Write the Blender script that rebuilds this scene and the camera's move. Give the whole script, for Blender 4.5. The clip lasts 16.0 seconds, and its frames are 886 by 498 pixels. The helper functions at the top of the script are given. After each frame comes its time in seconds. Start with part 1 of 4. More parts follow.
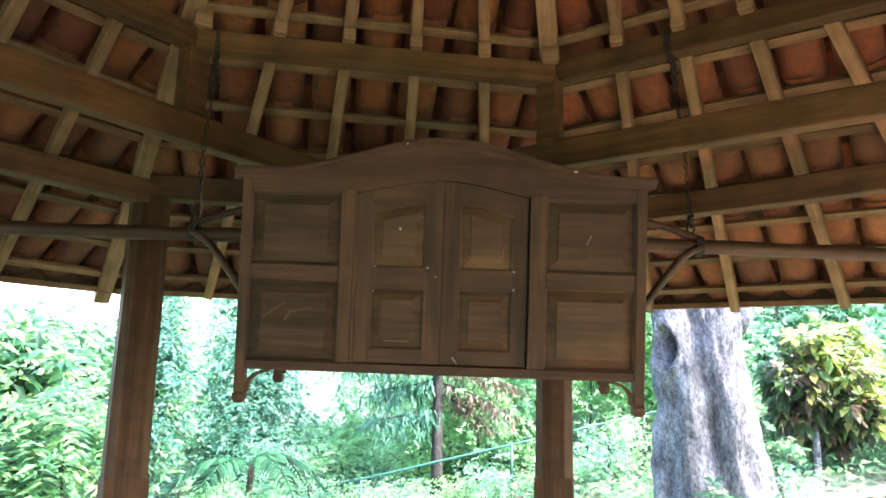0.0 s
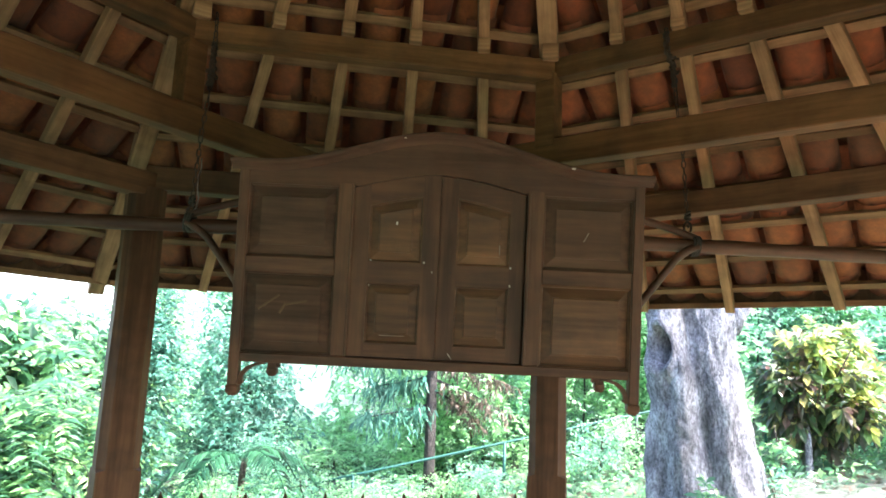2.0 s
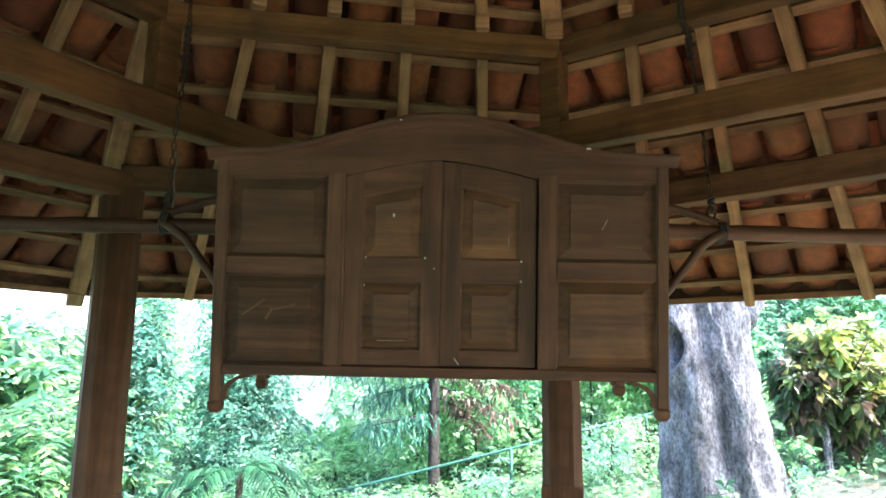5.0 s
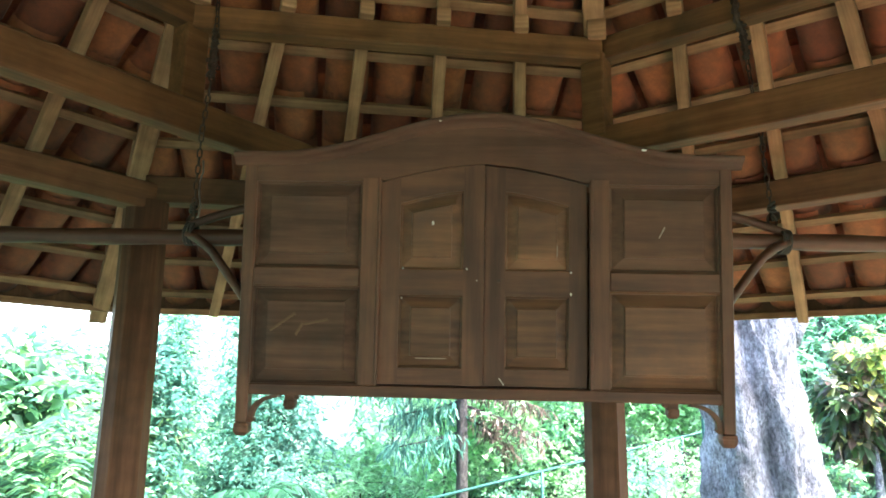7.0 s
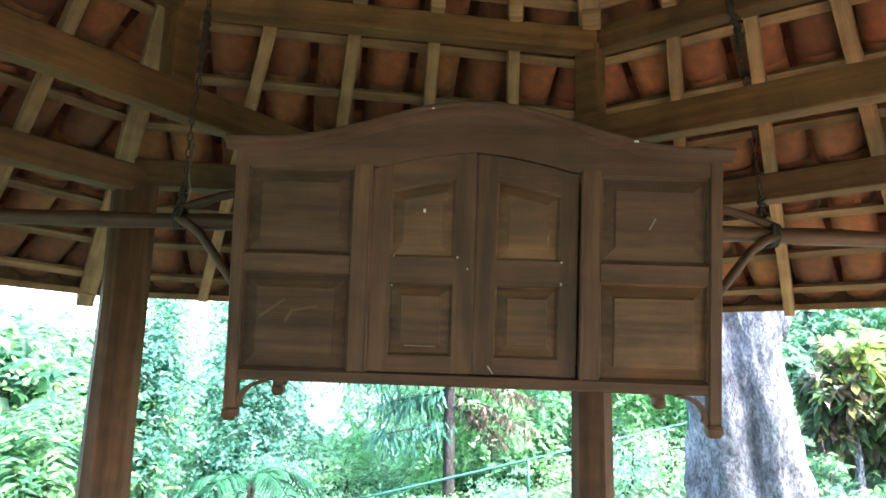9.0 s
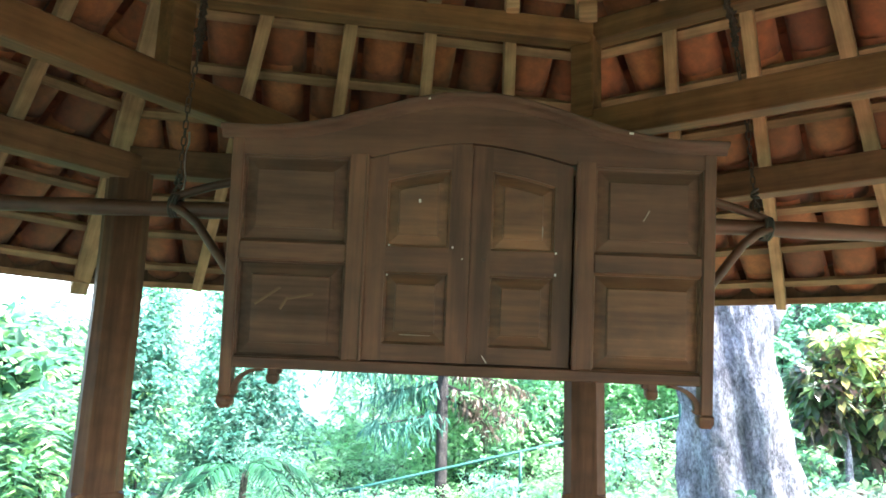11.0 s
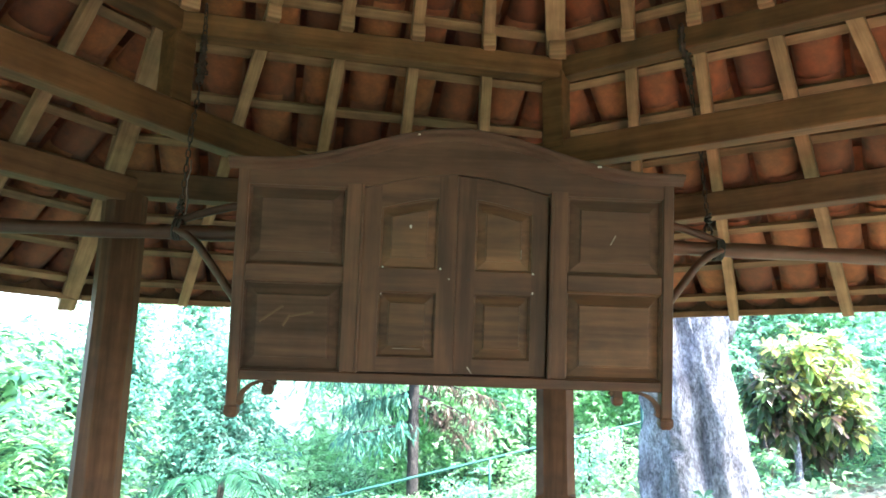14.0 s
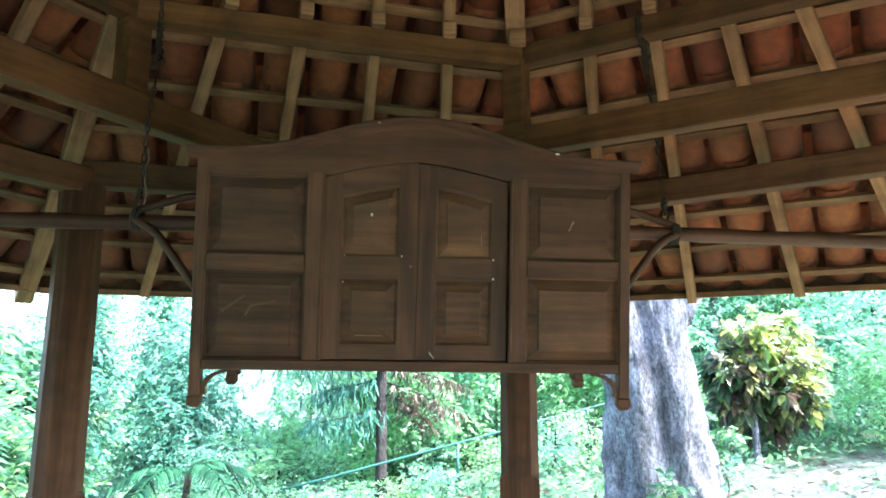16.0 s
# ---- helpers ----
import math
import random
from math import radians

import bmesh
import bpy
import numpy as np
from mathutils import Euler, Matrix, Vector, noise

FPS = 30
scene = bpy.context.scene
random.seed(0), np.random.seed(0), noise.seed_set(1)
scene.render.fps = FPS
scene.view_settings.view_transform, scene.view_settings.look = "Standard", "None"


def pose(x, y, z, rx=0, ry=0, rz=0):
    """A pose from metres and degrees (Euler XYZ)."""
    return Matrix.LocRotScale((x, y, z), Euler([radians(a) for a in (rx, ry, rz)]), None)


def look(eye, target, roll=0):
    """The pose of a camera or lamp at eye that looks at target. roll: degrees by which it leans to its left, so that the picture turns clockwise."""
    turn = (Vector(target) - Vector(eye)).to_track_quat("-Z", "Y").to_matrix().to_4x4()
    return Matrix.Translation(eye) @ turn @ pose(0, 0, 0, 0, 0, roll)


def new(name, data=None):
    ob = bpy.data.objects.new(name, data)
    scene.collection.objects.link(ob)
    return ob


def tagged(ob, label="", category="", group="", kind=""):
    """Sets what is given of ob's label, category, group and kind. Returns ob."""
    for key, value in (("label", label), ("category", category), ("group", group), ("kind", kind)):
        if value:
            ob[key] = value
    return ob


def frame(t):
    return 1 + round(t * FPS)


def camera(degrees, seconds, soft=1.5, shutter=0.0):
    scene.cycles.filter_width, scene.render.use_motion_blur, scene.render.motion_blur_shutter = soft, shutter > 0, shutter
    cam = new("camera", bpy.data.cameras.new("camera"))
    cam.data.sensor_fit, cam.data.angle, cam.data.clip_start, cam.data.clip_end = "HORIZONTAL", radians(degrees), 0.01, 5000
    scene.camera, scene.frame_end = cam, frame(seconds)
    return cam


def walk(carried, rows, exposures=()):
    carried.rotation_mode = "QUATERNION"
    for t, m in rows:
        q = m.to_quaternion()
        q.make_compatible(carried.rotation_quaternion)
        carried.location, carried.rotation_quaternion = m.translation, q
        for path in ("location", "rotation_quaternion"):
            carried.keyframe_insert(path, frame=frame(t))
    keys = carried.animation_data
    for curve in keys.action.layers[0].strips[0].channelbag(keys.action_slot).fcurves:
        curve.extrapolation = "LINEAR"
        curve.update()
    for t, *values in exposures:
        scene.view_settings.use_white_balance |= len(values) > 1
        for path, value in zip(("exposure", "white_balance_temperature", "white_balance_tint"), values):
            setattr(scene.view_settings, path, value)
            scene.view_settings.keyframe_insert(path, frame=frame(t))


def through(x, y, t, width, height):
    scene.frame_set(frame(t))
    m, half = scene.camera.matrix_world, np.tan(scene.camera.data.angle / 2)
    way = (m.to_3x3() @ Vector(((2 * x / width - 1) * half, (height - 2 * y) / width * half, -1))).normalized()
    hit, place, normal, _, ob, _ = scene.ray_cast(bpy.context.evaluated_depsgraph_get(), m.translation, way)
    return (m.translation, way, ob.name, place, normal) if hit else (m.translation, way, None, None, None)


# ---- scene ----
# ---- camera ----
cam = camera(64.63, 16.0, soft=1.7)
ROWS = [
    (0, -0.2584, -1.2888, 1.6468, 99.816, -1.422, -10.136),
    (0.5, -0.2585, -1.2846, 1.6444, 99.825, -1.754, -10.406),
    (1, -0.2607, -1.2824, 1.6373, 99.822, -1.899, -10.582),
    (1.5, -0.2661, -1.2768, 1.6354, 99.756, -2.133, -10.682),
    (2, -0.2601, -1.2775, 1.6364, 99.66, -2.228, -10.632),
    (2.5, -0.259, -1.2787, 1.6357, 99.675, -2.321, -10.731),
    (3, -0.2663, -1.2734, 1.6356, 99.663, -2.282, -10.766),
    (5.5, -0.2236, -0.8714, 1.6547, 100.252, 0.01, -10.18),
    (6, -0.2503, -0.7964, 1.6644, 100.67, -0.363, -8.979),
    (6.5, -0.263, -0.7671, 1.6567, 101.219, -0.482, -8.63),
    (7, -0.2655, -0.7607, 1.6492, 101.52, -0.715, -8.813),
    (7.5, -0.2701, -0.763, 1.6477, 101.336, -0.818, -9.138),
    (8, -0.2727, -0.7633, 1.6474, 101.032, -1.117, -9.398),
    (8.5, -0.2729, -0.7619, 1.6499, 100.7, -1.365, -9.647),
    (9, -0.2688, -0.7573, 1.6473, 100.606, -1.435, -9.794),
    (11.5, -0.2737, -0.7741, 1.6345, 99.976, -1.822, -10.432),
    (12, -0.2639, -0.804, 1.6366, 99.982, -1.21, -10.226),
    (12.5, -0.2459, -0.8531, 1.6426, 100.21, -1.266, -9.932),
    (13, -0.2467, -0.9049, 1.633, 100.682, -1.431, -9.574),
    (13.5, -0.3233, -0.9535, 1.6314, 100.961, -1.775, -9.897),
    (14, -0.4193, -1.0135, 1.6301, 100.929, -1.197, -13.249),
    (14.5, -0.4601, -1.0349, 1.6257, 100.925, -0.63, -15.864),
    (15, -0.43, -1.0342, 1.6176, 100.782, -0.08, -16.709),
    (15.5, -0.4099, -1.0496, 1.6211, 100.332, 0.109, -15.633),
    (16, -0.4007, -1.0496, 1.6273, 99.865, -0.066, -15.708),
]
EXPOSURE = 3.62
LOOKS = [
    (0, 0.08, 6450, 18), (1.5, -0.06, 6450, 18), (3, -0.10, 6400, 17), (5.5, -0.16, 6300, 16), (7, 0.36, 6250, 16), (8, 0.33, 6200, 16),
    (9, 0.20, 6150, 15), (12.5, 0.37, 6100, 15), (13.5, 0.39, 6100, 16), (14.5, 0.20, 5950, 15), (16, -0.02, 5850, 14),
]
walk(cam, [(t, pose(*r)) for t, *r in ROWS], [(t, EXPOSURE + e, k, tint) for t, e, k, tint in LOOKS])

# ---- light ----
SUN_ELEV, SUN_AZ = radians(48), radians(122)
world = bpy.data.worlds.new("world")
scene.world = world
world.use_nodes = True
wn = world.node_tree.nodes
sky = wn.new("ShaderNodeTexSky")
sky.sky_type = "NISHITA"
sky.sun_disc = False
sky.sun_elevation = SUN_ELEV
sky.sun_rotation = SUN_AZ
sky.air_density, sky.dust_density, sky.ozone_density = 1.0, 2.0, 1.5
world.node_tree.links.new(sky.outputs[0], wn["Background"].inputs[0])
wn["Background"].inputs[1].default_value = 0.15
sun = new("sun", bpy.data.lights.new("sun", "SUN"))
sun.data.energy, sun.data.angle, sun.data.color = 3.3, radians(4), (1.0, 0.97, 0.92)
sun.matrix_world = look((math.sin(SUN_AZ) * 20, math.cos(SUN_AZ) * 20, math.tan(SUN_ELEV) * 20), (0, 0, 0))

rng = random.Random(7)


# ---- materials ----
def mat(name, rough=0.7, metal=0.0):
    m = bpy.data.materials.new(name)
    m.use_nodes = True
    n = m.node_tree.nodes
    b = n["Principled BSDF"]
    b.inputs["Roughness"].default_value = rough
    b.inputs["Metallic"].default_value = metal
    return m, n, m.node_tree.links, b


def ramp(n, stops):
    r = n.new("ShaderNodeValToRGB")
    while len(r.color_ramp.elements) < len(stops):
        r.color_ramp.elements.new(0.5)
    for e, (p, c) in zip(r.color_ramp.elements, stops):
        e.position, e.color = p, (*c, 1)
    return r


def mixed(n, l, a, b, fac, how="MIX"):
    m = n.new("ShaderNodeMix")
    m.data_type, m.blend_type = "RGBA", how
    for sock, v in ((m.inputs[0], fac), (m.inputs[6], a), (m.inputs[7], b)):
        if hasattr(v, "is_linked"):
            l.new(v, sock)
        elif isinstance(v, tuple):
            sock.default_value = (*v, 1)
        else:
            sock.default_value = v
    return m.outputs[2]


def noise_tex(n, l, vec, scale, detail=4.0, rough=0.6):
    t = n.new("ShaderNodeTexNoise")
    t.inputs["Scale"].default_value = scale
    t.inputs["Detail"].default_value = detail
    t.inputs["Roughness"].default_value = rough
    l.new(vec, t.inputs["Vector"])
    return t.outputs["Fac"]


def stretched(n, l, axis, long=0.06):
    tc = n.new("ShaderNodeTexCoord")
    mp = n.new("ShaderNodeMapping")
    s = [1.0, 1.0, 1.0]
    s[axis] = long
    mp.inputs["Scale"].default_value = s
    l.new(tc.outputs["Object"], mp.inputs["Vector"])
    return tc.outputs["Object"], mp.outputs[0]


def bumped(n, l, b, height, strength=0.3, dist=0.004):
    bp = n.new("ShaderNodeBump")
    bp.inputs["Strength"].default_value = strength
    bp.inputs["Distance"].default_value = dist
    l.new(height, bp.inputs["Height"])
    l.new(bp.outputs[0], b.inputs["Normal"])


def wood(name, dark, mid, pale, axis, rough=0.65, vary=0.5, grime=(0.03, 0.025, 0.02), amount=0.35, streaky=0.45):
    """Sawn timber with grain along one axis of the object, stains and grime."""
    dark, mid, pale = [(c[0] * 0.88, c[1] * 0.68, c[2] * 0.54) for c in (dark, mid, pale)]
    m, n, l, b = mat(name, rough)
    b.inputs["Specular IOR Level"].default_value = 0.22 if rough > 0.6 else 0.3
    obj, st = stretched(n, l, axis)
    grain = noise_tex(n, l, st, 55, 6, 0.65)
    broad = noise_tex(n, l, st, 7, 3)
    stain = noise_tex(n, l, obj, 3.2, 5, 0.65)
    c1 = ramp(n, [(0.3, dark), (0.52, mid), (0.75, pale)])
    l.new(grain, c1.inputs[0])
    c2 = ramp(n, [(0.35, dark), (0.65, pale)])
    l.new(broad, c2.inputs[0])
    c = mixed(n, l, c1.outputs[0], c2.outputs[0], 0.58)
    sm = ramp(n, [(0.52, (0, 0, 0)), (0.72, (amount, amount, amount))])
    l.new(stain, sm.inputs[0])
    c = mixed(n, l, c, grime, sm.outputs[0])
    streak = ramp(n, [(0.36, (1 - 0.55 * streaky,) * 3), (0.56, (1.0,) * 3), (0.72, (1 + 0.30 * streaky,) * 3)])
    l.new(noise_tex(n, l, st, 19, 4, 0.7), streak.inputs[0])
    blotch = ramp(n, [(0.34, (1 - 0.5 * streaky,) * 3), (0.62, (1 + 0.22 * streaky,) * 3)])
    l.new(noise_tex(n, l, obj, 5.5, 3, 0.55), blotch.inputs[0])
    c = mixed(n, l, c, streak.outputs[0], 1.0, "MULTIPLY")
    c = mixed(n, l, c, blotch.outputs[0], 1.0, "MULTIPLY")
    info = n.new("ShaderNodeObjectInfo")
    hsv = n.new("ShaderNodeHueSaturation")
    mr = n.new("ShaderNodeMapRange")
    mr.inputs[3].default_value, mr.inputs[4].default_value = 1 - vary * 0.4, 1 + vary * 0.4
    l.new(info.outputs["Random"], mr.inputs[0])
    l.new(mr.outputs[0], hsv.inputs["Value"])
    l.new(c, hsv.inputs["Color"])
    l.new(hsv.outputs[0], b.inputs["Base Color"])
    bumped(n, l, b, grain, 0.25, 0.003)
    return m


BEAM = wood("beam_wood", (0.074, 0.040, 0.0168), (0.132, 0.074, 0.0325), (0.198, 0.116, 0.054), 0)
PLATE = wood("plate_wood", (0.068, 0.038, 0.021), (0.118, 0.069, 0.037), (0.175, 0.106, 0.059), 0)
RAFTER = wood("rafter_wood", (0.180, 0.113, 0.062), (0.312, 0.210, 0.124), (0.45, 0.315, 0.205), 0, vary=0.6)
BATTEN = wood("batten_wood", (0.125, 0.080, 0.045), (0.225, 0.152, 0.090), (0.34, 0.240, 0.154), 0, vary=0.8)
POST = wood("post_wood", (0.058, 0.032, 0.0185), (0.097, 0.0555, 0.0315), (0.147, 0.088, 0.051), 2, amount=0.4, streaky=0.45)
PAL_H = wood("palanquin_wood_across", (0.0505, 0.0283, 0.0176), (0.1091, 0.0624, 0.0384), (0.1838, 0.1109, 0.0696), 0, 0.55, 0.4, (0.0404, 0.0257, 0.0186), 0.45, 0.4)
PAL_V = wood("palanquin_wood_upright", (0.0505, 0.0283, 0.0176), (0.1091, 0.0624, 0.0384), (0.1838, 0.1109, 0.0696), 2, 0.55, 0.4, (0.0404, 0.0257, 0.0186), 0.45, 0.4)
PANEL = wood("palanquin_panel_wood", (0.0556, 0.0327, 0.0192), (0.1273, 0.0762, 0.0441), (0.2273, 0.1445, 0.0813), 0, 0.55, 0.5, (0.0384, 0.0297, 0.0235), 0.5, 0.32)
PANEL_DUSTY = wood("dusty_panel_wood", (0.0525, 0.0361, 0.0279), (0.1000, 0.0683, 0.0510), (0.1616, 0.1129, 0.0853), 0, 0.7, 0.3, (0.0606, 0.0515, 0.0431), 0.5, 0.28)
PANEL_SCUFF = wood("rubbed_panel_wood", (0.10, 0.076, 0.052), (0.135, 0.104, 0.072), (0.17, 0.132, 0.092), 0, 0.7, 0.1)
PAL_HEAD = wood("palanquin_head_wood", (0.0525, 0.0327, 0.0230), (0.0990, 0.0619, 0.0436), (0.1515, 0.0990, 0.0715), 0, 0.65, 0.15, (0.0556, 0.0416, 0.0343), 0.45, 0.3)
POLE = wood("pole_wood", (0.0566, 0.0307, 0.0206), (0.0990, 0.0564, 0.0392), (0.1495, 0.0911, 0.0657), 0, 0.5, 0.2)


def clay():
    m, n, l, b = mat("clay_tile", 0.85)
    tc = n.new("ShaderNodeTexCoord")
    o = tc.outputs["Object"]
    info = n.new("ShaderNodeObjectInfo")
    geo = n.new("ShaderNodeNewGeometry")
    add = n.new("ShaderNodeMath")
    l.new(info.outputs["Random"], add.inputs[0])
    l.new(geo.outputs["Random Per Island"], add.inputs[1])
    fr = n.new("ShaderNodeMath")
    fr.operation = "FRACT"
    l.new(add.outputs[0], fr.inputs[0])
    c = ramp(n, [(0.0, (0.145, 0.036, 0.012)), (0.45, (0.238, 0.063, 0.019)), (0.8, (0.35, 0.106, 0.030)), (1.0, (0.19, 0.050, 0.017))])
    l.new(fr.outputs[0], c.inputs[0])
    soot = noise_tex(n, l, o, 6, 6, 0.7)
    sr = ramp(n, [(0.36, (0, 0, 0)), (0.66, (0.85, 0.85, 0.85))])
    l.new(soot, sr.inputs[0])
    col = mixed(n, l, c.outputs[0], (0.036, 0.016, 0.010), sr.outputs[0])
    l.new(col, b.inputs["Base Color"])
    bumped(n, l, b, noise_tex(n, l, o, 120, 4), 0.3, 0.002)
    return m


CLAY = clay()


def plain(name, colour, rough, metal=0.0, spots=(0.0, 0.0, 0.0), scale=30, amount=0.5):
    m, n, l, b = mat(name, rough, metal)
    tc = n.new("ShaderNodeTexCoord")
    f = noise_tex(n, l, tc.outputs["Object"], scale, 5)
    r = ramp(n, [(0.4, (0, 0, 0)), (0.7, (amount, amount, amount))])
    l.new(f, r.inputs[0])
    l.new(mixed(n, l, colour, spots, r.outputs[0]), b.inputs["Base Color"])
    bumped(n, l, b, f, 0.2, 0.002)
    return m


IRON = plain("rusted_iron", (0.045, 0.032, 0.025), 0.6, 0.6, (0.10, 0.045, 0.02), 60)
STEEL = plain("pale_wire", (0.5, 0.5, 0.48), 0.35, 0.9, (0.3, 0.3, 0.3), 60)
GREEN_PAINT = plain("green_painted_steel", (0.006, 0.075, 0.058), 0.6, 0.0, (0.006, 0.04, 0.032), 20)
SPECK = plain("white_paint_speck", (0.75, 0.72, 0.66), 0.7)
FAINT_SPECK = plain("rubbed_paint_mark", (0.30, 0.25, 0.20), 0.7)
HEMP = plain("dark_rope", (0.03, 0.026, 0.02), 0.9, 0.0, (0.06, 0.05, 0.035), 80)
# floor out of view; its warm pale colour is chosen to bounce light onto the roof
FLOOR = plain("cement_floor", (0.43, 0.27, 0.17), 0.8, 0.0, (0.29, 0.175, 0.11), 5, 0.7)


def leaf_mat(name, stops, through=0.5, rough=0.26, cool=(0.98, 1.04, 1.2), gloss=0.35):
    m, n, l, b = mat(name, rough)
    b.inputs["Specular IOR Level"].default_value = gloss
    geo = n.new("ShaderNodeNewGeometry")
    r = ramp(n, [(p, (c[0] * cool[0], c[1] * cool[1], c[2] * cool[2])) for p, c in stops])
    l.new(geo.outputs["Random Per Island"], r.inputs[0])
    l.new(r.outputs[0], b.inputs["Base Color"])
    tr = n.new("ShaderNodeBsdfTranslucent")
    l.new(mixed(n, l, r.outputs[0], (0.70, 1.0, 0.80), 0.32), tr.inputs["Color"])
    mx = n.new("ShaderNodeMixShader")
    mx.inputs[0].default_value = through
    l.new(b.outputs[0], mx.inputs[1])
    l.new(tr.outputs[0], mx.inputs[2])
    l.new(mx.outputs[0], n["Material Output"].inputs[0])
    return m


LEAF = leaf_mat("green_leaf", [(0, (0.014, 0.055, 0.032)), (0.35, (0.05, 0.165, 0.082)), (0.75, (0.14, 0.34, 0.12)), (1, (0.38, 0.54, 0.22))], 0.4, cool=(1.05, 1.04, 1.0))
LEAF_DARK = leaf_mat("deep_green_leaf", [(0, (0.015, 0.06, 0.045)), (0.6, (0.05, 0.17, 0.12)), (1, (0.17, 0.35, 0.25))], 0.3, 0.7, cool=(1.0, 1.0, 1.0), gloss=0.06)
# lighter than real leaves: distant haze and strong daylight are put into the colour
LEAF_PALE_HAZED = leaf_mat("hazed_pale_green_leaf", [(0, (0.03, 0.11, 0.07)), (0.35, (0.12, 0.33, 0.18)), (0.75, (0.23, 0.48, 0.26)), (1, (0.44, 0.62, 0.42))])
LEAF_FRESH = leaf_mat("fresh_yellow_green_leaf", [(0, (0.06, 0.18, 0.06)), (0.35, (0.22, 0.48, 0.17)), (0.75, (0.38, 0.66, 0.29)), (1, (0.58, 0.76, 0.48))], 0.55, cool=(1.03, 1.04, 1.08))
LEAF_PALM = leaf_mat("palm_leaf", [(0, (0.006, 0.030, 0.014)), (0.6, (0.012, 0.055, 0.022)), (1, (0.03, 0.10, 0.04))], 0.15, 0.6, gloss=0.08)
LEAF_DRY = leaf_mat("dry_leaf", [(0, (0.028, 0.016, 0.012)), (0.5, (0.075, 0.044, 0.032)), (0.8, (0.13, 0.088, 0.068)), (1, (0.26, 0.21, 0.18))], 0.25, 0.6, cool=(1, 1, 1), gloss=0.15)
LEAF_CROTON_DARK = leaf_mat("dark_croton_leaf", [(0, (0.03, 0.014, 0.016)), (0.35, (0.12, 0.05, 0.042)), (0.55, (0.025, 0.065, 0.022)), (0.8, (0.08, 0.14, 0.035)), (1, (0.38, 0.30, 0.09))], cool=(1, 1, 1))
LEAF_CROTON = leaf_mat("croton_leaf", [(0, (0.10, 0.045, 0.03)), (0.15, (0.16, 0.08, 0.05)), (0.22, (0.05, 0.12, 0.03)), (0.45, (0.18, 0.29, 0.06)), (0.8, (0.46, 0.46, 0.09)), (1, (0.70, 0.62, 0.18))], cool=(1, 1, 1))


def bark(name, a, b_, c_, scale=6.0):
    m, n, l, b = mat(name, 0.85)
    tc = n.new("ShaderNodeTexCoord")
    mp = n.new("ShaderNodeMapping")
    mp.inputs["Scale"].default_value = (1, 1, 0.55)
    l.new(tc.outputs["Object"], mp.inputs["Vector"])
    big = noise_tex(n, l, mp.outputs[0], scale, 6, 0.7)
    fine = noise_tex(n, l, mp.outputs[0], scale * 7, 6, 0.7)
    r = ramp(n, [(0.32, a), (0.5, b_), (0.66, c_)])
    l.new(big, r.inputs[0])
    r2 = ramp(n, [(0.38, (0.28, 0.28, 0.28)), (0.58, (1.2, 1.2, 1.2))])
    l.new(fine, r2.inputs[0])
    l.new(mixed(n, l, r.outputs[0], r2.outputs[0], 0.8, "MULTIPLY"), b.inputs["Base Color"])
    both = n.new("ShaderNodeMath")
    l.new(fine, both.inputs[0])
    l.new(big, both.inputs[1])
    bumped(n, l, b, both.outputs[0], 1.0, 0.05)
    return m


BARK_PALE = bark("pale_grey_bark", (0.085, 0.082, 0.09), (0.25, 0.245, 0.262), (0.48, 0.475, 0.50), 6)
BARK_GREY = bark("grey_brown_bark", (0.014, 0.011, 0.010), (0.032, 0.027, 0.024), (0.085, 0.073, 0.065), 9)
BARK_DARK = bark("dark_bark", (0.05, 0.04, 0.03), (0.11, 0.085, 0.065), (0.19, 0.16, 0.12), 8)


def ground_mat():
    m, n, l, b = mat("leaf_strewn_earth", 0.95)
    tc = n.new("ShaderNodeTexCoord")
    o = tc.outputs["Object"]
    big = noise_tex(n, l, o, 0.5, 5)
    fine = noise_tex(n, l, o, 14, 6, 0.7)
    r = ramp(n, [(0.3, (0.030, 0.028, 0.026)), (0.5, (0.075, 0.075, 0.066)), (0.7, (0.165, 0.165, 0.155))])
    l.new(fine, r.inputs[0])
    g = ramp(n, [(0.3, (0.03, 0.075, 0.035)), (0.7, (0.11, 0.22, 0.11))])
    l.new(fine, g.inputs[0])
    f = ramp(n, [(0.36, (0, 0, 0)), (0.54, (1, 1, 1))])
    l.new(big, f.inputs[0])
    l.new(mixed(n, l, r.outputs[0], g.outputs[0], f.outputs[0]), b.inputs["Base Color"])
    bumped(n, l, b, fine, 0.8, 0.04)
    return m


GROUND = ground_mat()


# ---- mesh helpers ----
def empty(name, m=None):
    ob = new(name)
    if m is not None:
        ob.matrix_world = m
    return ob


def mesh_of(name, bm, material, smooth=False):
    me = bpy.data.meshes.new(name)
    bm.to_mesh(me)
    bm.free()
    me.materials.append(material)
    if smooth:
        me.polygons.foreach_set("use_smooth", [True] * len(me.polygons))
    return me


def part(name, bm, material, parent=None, label="", smooth=False, at=None):
    ob = new(name, mesh_of(name, bm, material, smooth) if isinstance(bm, bmesh.types.BMesh) else bm)
    if parent is not None:
        ob.parent = parent
    if at is not None:
        ob.matrix_local = at
    if label:
        tagged(ob, label)
    return ob


